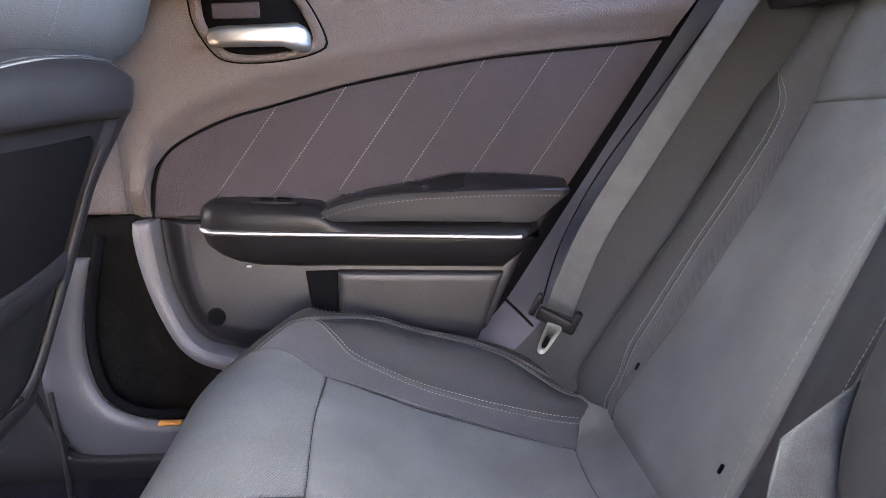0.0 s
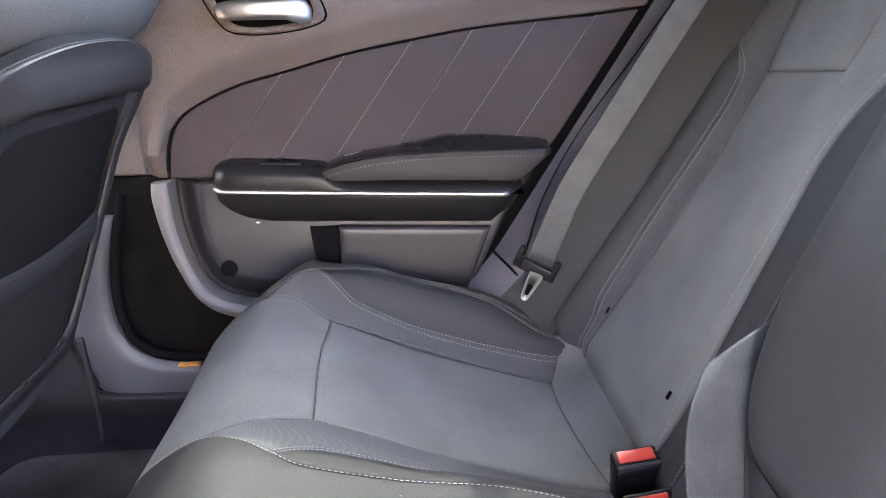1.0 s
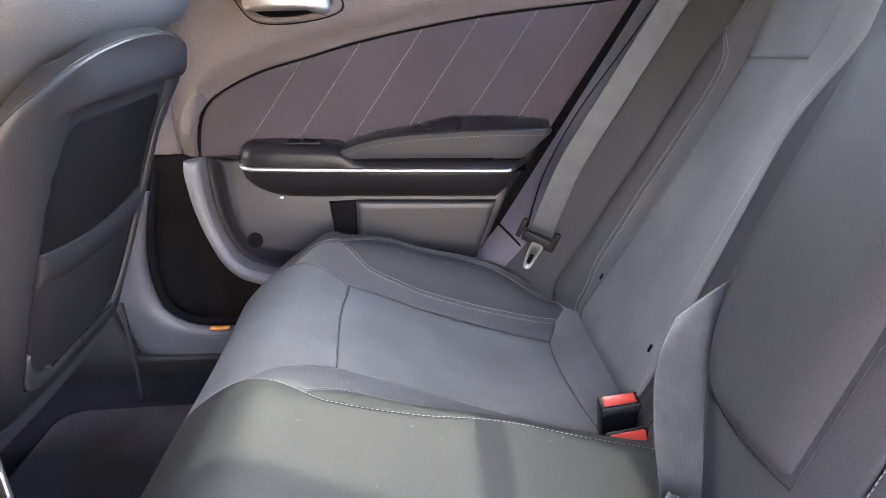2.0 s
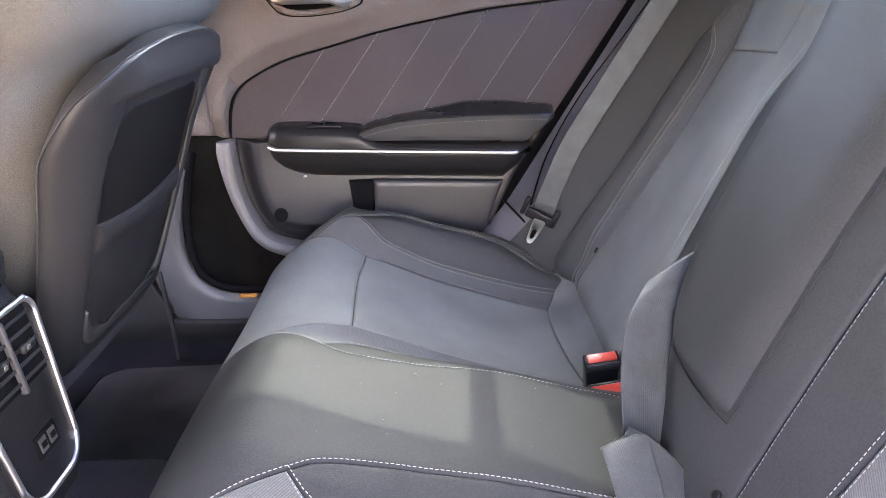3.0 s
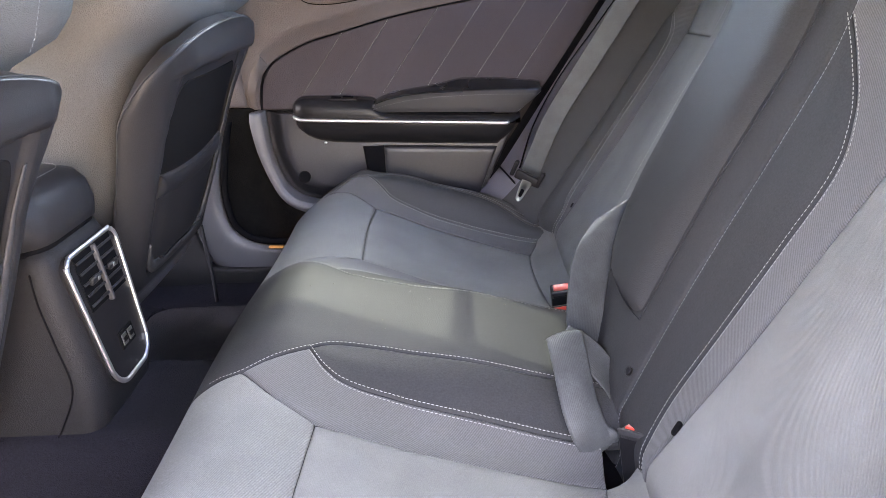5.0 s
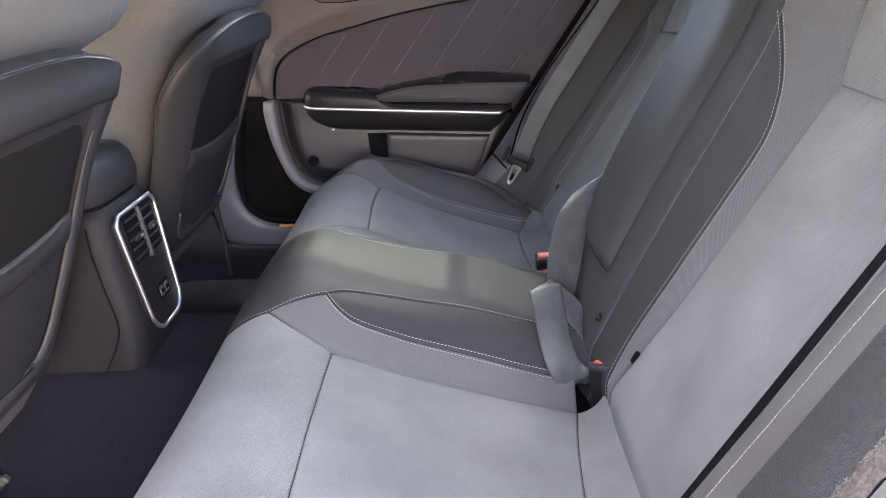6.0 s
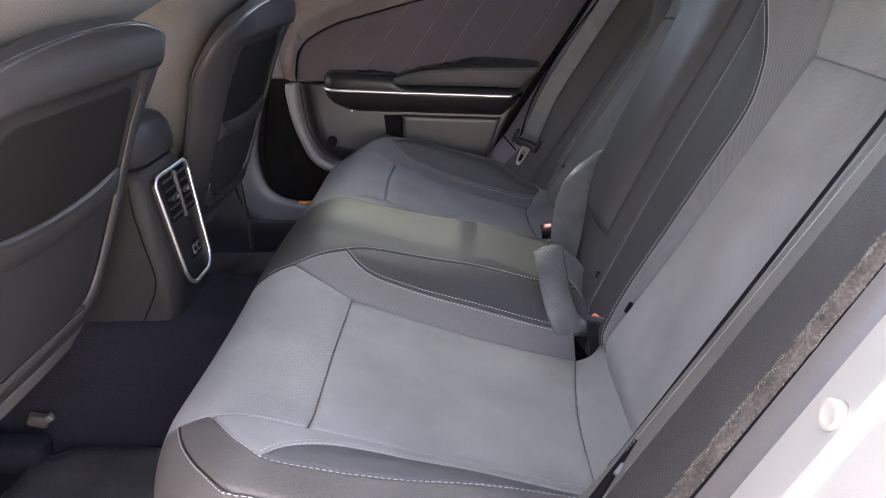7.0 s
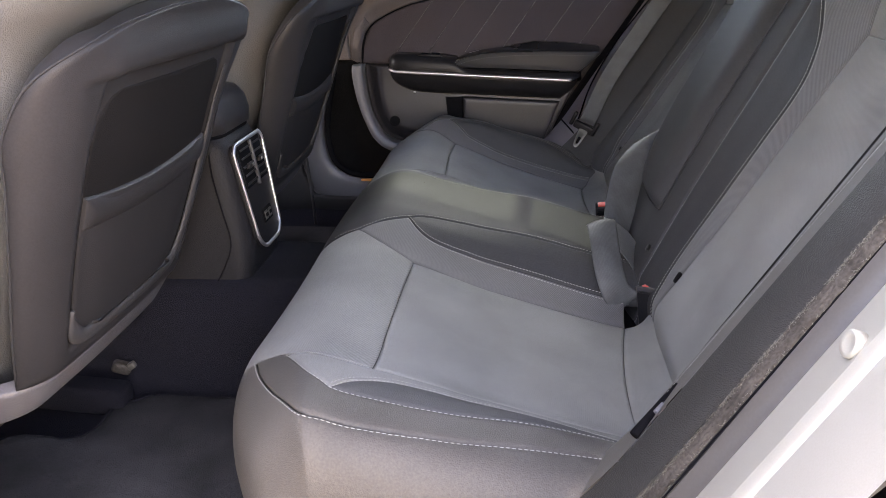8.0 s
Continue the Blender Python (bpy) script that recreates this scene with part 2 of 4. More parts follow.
def loft(name, rings, mat, parent, label="", closed=True, caps=True):
    """A skin over rings of equally many points."""
    n = len(rings[0])
    verts = [v for r in rings for v in r]
    faces = []
    for i in range(len(rings) - 1):
        for j in range(n if closed else n - 1):
            k = (j + 1) % n
            faces.append((i * n + j, i * n + k, (i + 1) * n + k, (i + 1) * n + j))
    if caps and closed:
        faces.append(tuple(range(n))[::-1])
        faces.append(tuple((len(rings) - 1) * n + j for j in range(n)))
    ob = link(name, verts, faces, mat, parent, label)
    sheet = ob.data.uv_layers.new(name="round")
    sheet.data.foreach_set("uv", [c for loop in ob.data.loops for c in (loop.vertex_index % n / n, loop.vertex_index // n / len(rings))])
    return ob


def ribbon(name, centres, sides, width, thick, mat, parent, label="", n=40, bow=0.0):
    """A belt: a thin strip along a smooth run, its width along the given side directions."""
    c, s = spline(centres, n), spline(sides, n)
    rings = []
    for i in range(n):
        t = Vector(c[min(n - 1, i + 1)] - c[max(0, i - 1)]).normalized()
        d = Vector(s[i])
        d = (d - t * d.dot(t)).normalized()
        m = t.cross(d)
        row = []
        for h in (1, -1):
            for u in (np.linspace(-1, 1, 15) if h > 0 else np.linspace(1, -1, 15)):
                ripple = 0.0003 * math.cos(u * 22)
                row.append(Vector(c[i]) + d * (u * width / 2) + m * (h * (thick / 2 + ripple) + bow * (1 - u * u)))
        rings.append(row)
    return loft(name, rings, mat, parent, label)


def tube(name, points, radius, mat, parent, label="", n=60, sides=8, flat=1.0):
    c = [Vector(p) for p in spline(points, n)]
    rings = []
    up = Vector((0.3, 0.2, 1)).normalized()
    for i in range(n):
        t = (c[min(n - 1, i + 1)] - c[max(0, i - 1)]).normalized()
        a = t.cross(up).normalized()
        b = a.cross(t)
        rings.append([c[i] + a * radius * math.cos(2 * math.pi * k / sides) + b * radius * flat * math.sin(2 * math.pi * k / sides) for k in range(sides)])
    return loft(name, rings, mat, parent, label)


def rounded_box(name, m, size, r, mat, parent, label="", taper=(1.0, 1.0), seg=3):
    """A block with rounded edges, in the pose m; taper scales its top."""
    bm = bmesh.new()
    bmesh.ops.create_cube(bm, size=1)
    for v in bm.verts:
        k = taper if v.co.z > 0 else (1, 1)
        v.co = Vector((v.co.x * size[0] * k[0], v.co.y * size[1] * k[1], v.co.z * size[2]))
    bmesh.ops.bevel(bm, geom=bm.edges[:], offset=r, segments=seg, profile=0.5, affect="EDGES")
    bm.transform(m)
    me = bpy.data.meshes.new(name)
    bm.to_mesh(me)
    bm.free()
    me.materials.append(mat)
    me.polygons.foreach_set("use_smooth", [True] * len(me.polygons))
    ob = new(name, me)
    if parent:
        ob.parent = parent
    if label:
        ob["label"] = label
    return ob


def disc(name, c, n, r, mat, parent, label="", depth=0.003, sides=20, dish=0.0):
    n = Vector(n).normalized()
    a = n.orthogonal().normalized()
    b = n.cross(a)
    rings = []
    for rr, h in ((r, -depth), (r, depth * 0.6), (r * 0.9, depth), (r * 0.6, depth - dish), (r * 0.05, depth - dish)):
        rings.append([Vector(c) + n * h + (a * math.cos(2 * math.pi * k / sides) + b * math.sin(2 * math.pi * k / sides)) * rr for k in range(sides)])
    return loft(name, rings, mat, parent, label)


# ---- large structure: ground, floor, body ----
def slab(name, x0, x1, y0, y1, z0, z1, mat, parent=None, label=""):
    ax = [Vector((1, 0, 0)), Vector((0, 1, 0)), Vector((0, 0, 1))]
    v = box_verts(((x0 + x1) / 2, (y0 + y1) / 2, (z0 + z1) / 2), ax, (x1 - x0, y1 - y0, z1 - z0))
    return link(name, v, BOX, mat, parent, label, smooth=False)


# Unseen ground, its colour set to bounce warm light through the doorway.
tagged(slab("ground", -400, 400, -400, 400, -0.3, 0.0, BOUNCE_GROUND), "unseen ground coloured pale and warm to bounce light into the car", "ground", kind="structure")


def floor_plan(x, y):
    """The carpet: two footwells with the tunnel between them, and the kick-up under the seat."""
    a = abs(y)
    z = 0.352 + 0.19 * (1 - smooth((a - 0.098) / 0.085))
    z += 0.10 * smooth((a - 0.715) / 0.05)
    z += 0.006 * noise.noise((x * 9, y * 9, 0))
    return (x, y, z)


CARPET_X, CARPET_Y = [(-1.1, -0.8), (0.1, -0.8)], [(-1.1, 0.8), (0.1, 0.8)]
tagged(patch("floor", spline(CARPET_X, 90), spline(CARPET_Y, 90), floor_plan, 120, CARPET, None, groove=(0, 0, 0, 0), skirt=0.02), "charcoal carpeted car floor with raised tunnel", "floor", kind="structure")

body = empty("car_body", "silver car body round the open rear doorway", "car body")
slab("roof", -1.3, 0.76, -0.6, 0.6, 1.42, 1.46, LIP, body, "grey lined roof")
slab("firewall", -2.0, -1.95, -0.8, 0.8, 0.2, 1.05, BLACK, body)
slab("dashboard", -1.95, -1.55, -0.75, 0.75, 0.55, 1.0, PANEL, body)
slab("parcel_shelf", 0.62, 1.3, -0.72, 0.72, 1.06, 1.10, PANEL, body)
slab("rocker", -1.4, 0.45, -0.9, -0.8, 0.2, 0.42, PAINT, body)
slab("far_side", -1.4, 1.3, 0.86, 0.9, 0.2, 1.1, PAINT, body)
# Unseen rail, set lower than likely to cut sky light on the near seat.
slab("lowered_near_roof_rail", -1.3, 0.1, -0.76, -0.6, 1.25, 1.46, LIP, body)
slab("near_rear_rail", 0.1, 0.95, -0.76, -0.6, 1.20, 1.46, LIP, body)
slab("far_roof_rail", -1.3, 0.95, 0.6, 0.72, 1.375, 1.46, LIP, body)
slab("far_inner_side", -1.5, -0.42, 0.80, 0.84, 0.3, 1.12, PANEL, body)
slab("far_quarter", 0.34, 1.3, 0.70, 0.76, 1.19, 1.42, LIP, body)
slab("window_bar", 0.187, 0.217, 0.70, 0.74, 1.16, 1.40, BLACK, body, "black window divider bar")
slab("window_ledge", -1.3, 0.62, 0.70, 0.86, 1.15, 1.19, PANEL, body)
slab("window_glass", -0.26, 0.34, 0.728, 0.732, 1.17, 1.40, TINT, body, "green-tinted window glass")
slab("front_window_glass", -1.2, -0.36, 0.728, 0.732, 1.17, 1.40, TINT, body, "green-tinted window glass")
# Unseen upper pillar, widened rearwards to keep sun off the cushion nose.
slab("far_pillar_sun_stop", -0.40, -0.06, 0.72, 0.82, 1.1, 1.42, LIP, body)
slab("near_pillar", -0.42, -0.32, -0.86, -0.76, 0.42, 1.42, PAINT, body)
slab("near_front_side", -1.5, -0.42, -0.9, -0.84, 0.3, 1.05, PAINT, body)
slab("far_quarter_wall", 0.50, 1.3, 0.807, 0.86, 0.3, 1.2, PANEL, body)
slab("near_quarter_wall", 0.50, 1.3, -0.86, -0.80, 0.3, 1.42, PANEL, body)
slab("far_shelf_side", 0.62, 1.3, 0.72, 0.80, 1.0, 1.2, PANEL, body)
pane = slab("rear_glass", -0.32, 0.32, -0.62, 0.62, -0.002, 0.002, TINT, body, "sloping tinted rear window")
pane.data.transform(pose(1.03, 0, 1.265, 0, 31, 0))
opened = Matrix.Translation((-0.43, -0.88, 0.0)) @ Matrix.Rotation(radians(20), 4, "Z")
panel = slab("open_door", -0.05, 0.05, -0.98, 0.0, 0.42, 1.12, LEATHER, body, "opened rear door")
panel.data.transform(opened)
panel = slab("open_door_glass", -0.003, 0.003, -0.92, 0.0, 1.12, 1.40, TINT, body, "opened door window")
panel.data.transform(opened)
slab("boot_wall", 1.3, 1.34, -0.8, 0.8, 0.2, 1.1, PAINT, body)


# ---- rear bench ----
PROFILE = spline([(-0.105, 0.36), (-0.122, 0.44), (-0.143, 0.52), (-0.150, 0.575), (-0.136, 0.622), (-0.09, 0.651), (-0.035, 0.658), (0.025, 0.638), (0.085, 0.614), (0.15, 0.59), (0.33, 0.537), (0.385, 0.558), (0.46, 0.56)], 400)
ARC = np.r_[0, np.cumsum(np.linalg.norm(np.diff(PROFILE, axis=0), axis=1))]
ZERO = ARC[int(np.argmin(np.abs(PROFILE[:, 0]) + (PROFILE[:, 1] < 0.6) * 9))]
STRETCH = (0.33 - 0.0) / (ARC[int(np.argmin(np.abs(PROFILE[:, 0] - 0.33)))] - ZERO)
SIDE = spline([(0.62, 0.0), (0.66, 0.0), (0.69, -0.008), (0.71, -0.035), (0.717, -0.08), (0.72, -0.16), (0.72, -0.26)], 200)
SIDE_ARC = 0.62 + np.r_[0, np.cumsum(np.linalg.norm(np.diff(SIDE, axis=0), axis=1))]


def cushion(p, q):
    """The seat cushion: p runs back from the nose, q across from the middle."""
    s = ZERO + p / STRETCH
    x, z = float(np.interp(s, ARC, PROFILE[:, 0])), float(np.interp(s, ARC, PROFILE[:, 1]))
    a, drop = abs(q), 0.0
    if a > 0.62:
        drop = float(np.interp(a, SIDE_ARC, SIDE[:, 1]))
        a = float(np.interp(a, SIDE_ARC, SIDE[:, 0]))
    k = (soft(p) - soft(p - 0.2)) / 0.2
    top = smooth((p + 0.16) / 0.12)
    z += top * (0.024 + 0.038 * k) * (1 - smooth((a - 0.09) / 0.13)) * (1 - 0.35 * smooth((p - 0.32) / 0.08))
    z += top * (0.016 + 0.034 * k) * smooth((a - 0.50) / 0.13)
    z -= 0.006 * math.exp(-(((p - 0.17) / 0.12) ** 2) - (((a - 0.39) / 0.12) ** 2))
    x += 0.1 * (1 - smooth((p + 0.13) / 0.15)) * max(0.0, (a - 0.47) / 0.25) ** 2
    if q > 0:
        z += smooth((a - 0.56) / 0.06) * (0.012 * math.exp(-(((p - 0.07) / 0.07) ** 2)) - 0.024 * smooth((p - 0.24) / 0.12))
    z += drop * (0.28 + 0.72 * smooth((p + 0.34) / 0.30))
    x -= 0.004 * (1 - smooth((p + 0.2) / 0.2)) * math.cos(q * 9)
    return (x, math.copysign(a, q), z)


def mirror(curve, s):
    return np.array([[p, q * s] for p, q in curve])


IN1 = [(-0.34, 0.15), (-0.2, 0.155), (-0.11, 0.16), (-0.068, 0.165), (-0.03, 0.143), (0.0, 0.122), (0.03, 0.106), (0.1, 0.101), (0.2, 0.104), (0.3, 0.103), (0.41, 0.10)]
IN1_TOP, IN1_TAIL = IN1[3:6], IN1[5:]
IN2 = [(0.0, 0.122), (0.022, 0.148), (0.053, 0.163), (0.137, 0.168), (0.222, 0.170), (0.335, 0.171)]
CA = [(-0.068, 0.165), (-0.025, 0.207), (0.023, 0.236)]
CB = [(0.023, 0.236), (0.107, 0.24), (0.22, 0.231), (0.331, 0.224)]
AB = [(0.023, 0.236), (0.021, 0.39), (0.023, 0.556)]
KA = [(-0.076, 0.552), (-0.024, 0.562), (0.023, 0.556)]
CBO = [(0.023, 0.556), (0.16, 0.530), (0.316, 0.512)]
KV = [(-0.076, 0.552), (-0.045, 0.606), (-0.009, 0.630)]
DBL = [(-0.009, 0.630), (0.014, 0.602), (0.048, 0.581), (0.09, 0.571), (0.15, 0.565), (0.24, 0.559), (0.335, 0.549)]
OUT2 = [(-0.009, 0.630), (0.035, 0.629), (0.087, 0.626), (0.152, 0.617), (0.222, 0.602), (0.34, 0.562)]
OUT1 = [(-0.122, 0.53), (-0.118, 0.542), (-0.108, 0.586), (-0.09, 0.638), (-0.065, 0.674), (-0.035, 0.682), (0.0, 0.678), (0.04, 0.676), (0.09, 0.670), (0.15, 0.662), (0.21, 0.652), (0.28, 0.633), (0.34, 0.616), (0.41, 0.600)]

NEAR_SEAMS = (AB, KA, CBO, DBL, OUT2)
FAR_SEAMS = ([(0.023, 0.236), (0.017, 0.39), (0.021, 0.505)], [(-0.076, 0.552), (-0.03, 0.539), (0.021, 0.505)], [(0.021, 0.505), (0.083, 0.507), (0.192, 0.499), (0.316, 0.480)], [(-0.009, 0.630), (0.007, 0.616), (0.03, 0.586), (0.055, 0.563), (0.126, 0.544), (0.196, 0.537), (0.267, 0.537), (0.335, 0.538)], [(-0.009, 0.630), (0.035, 0.645), (0.087, 0.652), (0.152, 0.650), (0.222, 0.637), (0.29, 0.61), (0.34, 0.578)])

bench = empty("rear_bench_seat", "grey cloth and dark leather rear bench seat with pale stitching", "car seat", (0.15, 0, 0.36))
cush = new("cushion")
cush.parent = bench
back = new("backrest")
back.parent = bench

patch("centre_panel", mirror(spline(IN1, 150), 1), mirror(spline(IN1, 150), -1), cushion, 44, LEATHER, cush, "smooth dark leather centre panel", flip=1, groove=(0, 0, 1, 1), depth=0.005)
for s in (1, -1):
    AB, KA, CBO, DBL, OUT2 = FAR_SEAMS if s > 0 else NEAR_SEAMS
    end = CBO[-1]
    top = chain((CA, 20), (AB, 60), (KA[::-1], 22), ([(-0.076, 0.552), (-0.098, 0.538), (-0.122, 0.53)], 10))
    low = np.array([[-0.34, q] for q in np.linspace(0.15, 0.50, len(top))])
    patch("front_panel", mirror(top, s), mirror(low, s), cushion, 60, RIBBED, cush, "grey ribbed cloth front panel", flip=1)
    ab = spline(AB, 60)
    rear = spline([(0.331, 0.224), (0.321, 0.30), (0.314, 0.40), end], 60)
    patch("seat_insert", mirror(ab, s), mirror(rear, s), cushion, 60, CLOTH, cush, "light grey cloth seat insert", flip=1, puff=0.001)
    patch("ribbed_strip", mirror(chain((CA, 24), (CB, 70)), s), mirror(chain((IN1_TOP, 24), (IN2, 70)), s), cushion, 22, TWILL, cush, "grey ribbed cloth strip", flip=1)
    patch("inner_bolster", mirror(spline(IN1_TAIL, 90)[: 90], s), mirror(spline(IN2 + [(0.41, 0.171)], 90), s), cushion, 20, LEATHER, cush, "dark leather bolster", flip=1, puff=0.003)
    # Same strip fabric both sides; near one coloured lighter for the light it gets.
    patch("outer_ribbed_strip", mirror(chain((KA, 24), (CBO, 70)), s), mirror(chain((KV, 24), (DBL, 70)), s), cushion, 22, TWILL if s > 0 else CLOTH, cush, "grey ribbed cloth strip" if s > 0 else "cloth strip coloured lighter for the doorway light", flip=1)
    patch("outer_bolster", mirror(spline(DBL + [(0.41, DBL[-1][1])], 90), s), mirror(spline(OUT2 + [(0.41, 0.58)], 90), s), cushion, 22, CHARCOAL, cush, "dark leather bolster", flip=1, puff=0.004)
    f1 = chain(([(-0.122, 0.53), (-0.098, 0.538), (-0.076, 0.552)], 10), (KV, 24), (OUT2 + [(0.41, 0.58)], 60))
    patch("outer_band", mirror(f1, s), mirror(spline(OUT1, len(f1)), s), cushion, 14, BAND_LEATHER, cush, "grey leather side band", flip=1)
    g1 = chain(([(-0.34, 0.50), (-0.2, 0.52), (-0.122, 0.53)], 40), (OUT1, 90))
    g2 = np.array([[p, 0.93] for p in np.linspace(-0.34, 0.41, len(g1))])
    patch("side_panel", mirror(g1, s), mirror(g2, s), cushion, 30, BAND_LEATHER, cush, "grey leather cushion side", flip=1)
    roll_end = [(0.337, 0.578)] if s > 0 else []
    patch("rear_roll", mirror(spline([(0.331, 0.224), (0.321, 0.30), (0.314, 0.40), end, (0.334, DBL[-1][1])] + roll_end, 50), s), mirror(spline([(0.415, 0.19), (0.415, 0.65 if s > 0 else 0.62)], 50), s), cushion, 16, CLOTH, cush, "grey cloth roll under the backrest", flip=1, puff=0.004)
    roll_edge = [(0.331, 0.224), (0.321, 0.30), (0.314, 0.40), end, (0.334, DBL[-1][1])] + roll_end
    for run in (AB, CB, CBO, CA, KA, roll_edge):
        tube("seam", [proud(cushion, -0.0022)(p, q * s) for p, q in spline(run, 40)], 0.0004, PANEL, cush, "dark sewn seam", n=60, sides=6)
    shift = lambda c, d: np.array([[p, q + d] for p, q in c])
    stitches("stitching", [mirror(shift(spline(IN1, 400)[120:], -0.003), s)], cushion, THREAD, cush, flip=1)
    stitches("stitching", [mirror(shift(spline(IN2, 300), 0.005), s), mirror(shift(spline(IN2, 300), -0.004), s)], cushion, THREAD, cush, flip=1)
    stitches("stitching", [mirror(shift(spline(DBL, 300), 0.004), s), mirror(shift(spline(DBL, 300), -0.005), s)], cushion, THREAD, cush, flip=1)
    stitches("stitching", [mirror(shift(chain((KV, 60), (OUT2, 300)), 0.004), s), mirror(shift(spline(OUT1, 400), 0.004), s)], cushion, THREAD, cush, flip=1, length=0.0044, gap=0.0014, thick=0.0012)

verts, faces = [], []
for i in range(24):
    c = Vector(cushion(random.uniform(-0.05, 0.3), random.choice((random.uniform(-0.5, 0.5), random.uniform(-0.1, 0.1))))) + Vector((0, 0, 0.0006))
    a, r = random.uniform(0, 6.28), random.uniform(0.0003, 0.0009)
    d, e = Vector((math.cos(a), math.sin(a), 0)) * r * 1.5, Vector((-math.sin(a), math.cos(a), 0)) * r * 0.6
    b = len(verts)
    verts += [c - d, c + e, c + d, c - e, c + Vector((0, 0, 0.0009))]
    faces += [(b + k, b + (k + 1) % 4, b + 4) for k in range(4)]
tagged(link("lint", verts, faces, FLUFF, cush, "pale specks of lint", smooth=False), kind="stuff")

UP, FWD = Vector((0.454, 0.0, 0.891)), Vector((-0.891, 0.0, 0.454))


def backrest(w, q):
    """The backrest: w runs up along it, q across from the middle."""
    a = abs(q)
    d = (0.022 + 0.014 * smooth(w / 0.3)) * (1 - smooth((a - 0.06) / 0.17))
    d += 0.030 * smooth((a - 0.52) / 0.08) - 0.012 * max(0.0, (a - 0.62) / 0.08) ** 2
    d -= 0.045 * min(1.3, max(0, (a - 0.22) / 0.31)) * min(1.6, max(0, w / 0.46))
    d -= 0.006 * math.exp(-(((w - 0.25) / 0.14) ** 2) - (((a - 0.4) / 0.08) ** 2))
    d -= 0.03 * (1 - smooth((w + 0.03) / 0.07))
    d += 0.012 * smooth((w - 0.46) / 0.12) * (1 - smooth((a - 0.5) / 0.1))
    v = Vector((0.354, 0, 0.55)) + UP * w + FWD * d
    return (v.x, math.copysign(a, q), v.z)


B1 = [(-0.05, 0.15), (0.05, 0.145), (0.15, 0.143), (0.35, 0.145), (0.52, 0.143), (0.68, 0.14)]
B1_LOW, B1_HIGH = B1[:5], B1[4:]
B2 = [(-0.05, 0.24), (0.03, 0.222), (0.1, 0.214), (0.2, 0.222), (0.3, 0.230), (0.38, 0.234), (0.43, 0.215), (0.48, 0.175), (0.52, 0.143)]
B3 = [(-0.05, 0.24), (0.03, 0.243), (0.1, 0.255), (0.2, 0.271), (0.33, 0.282), (0.466, 0.293)]
B3_UP = [(0.466, 0.293), (0.52, 0.275), (0.68, 0.25)]
B4 = [(-0.05, 0.512), (0.054, 0.511), (0.116, 0.505), (0.19, 0.497), (0.283, 0.496), (0.348, 0.497), (0.43, 0.512), (0.466, 0.523)]
B4_UP = [(0.466, 0.523), (0.52, 0.538), (0.68, 0.56)]
B5 = [(-0.05, 0.533), (0.049, 0.533), (0.1, 0.546), (0.162, 0.549), (0.252, 0.552), (0.343, 0.552), (0.42, 0.555), (0.467, 0.571), (0.508, 0.625), (0.56, 0.70)]
PAD_FAR, PAD_NEAR = [(0.13, 0.06), (0.17, 0.105), (0.24, 0.138), (0.34, 0.15), (0.68, 0.155)], [(0.13, -0.097), (0.24, -0.1), (0.356, -0.1), (0.68, -0.11)]

patch("centre_panel", mirror(spline(B1, 110), 1), mirror(spline(B1, 110), -1), backrest, 40, LEATHER, back, "dark leather centre backrest panel", flip=1, groove=(0, 0, 1, 1))


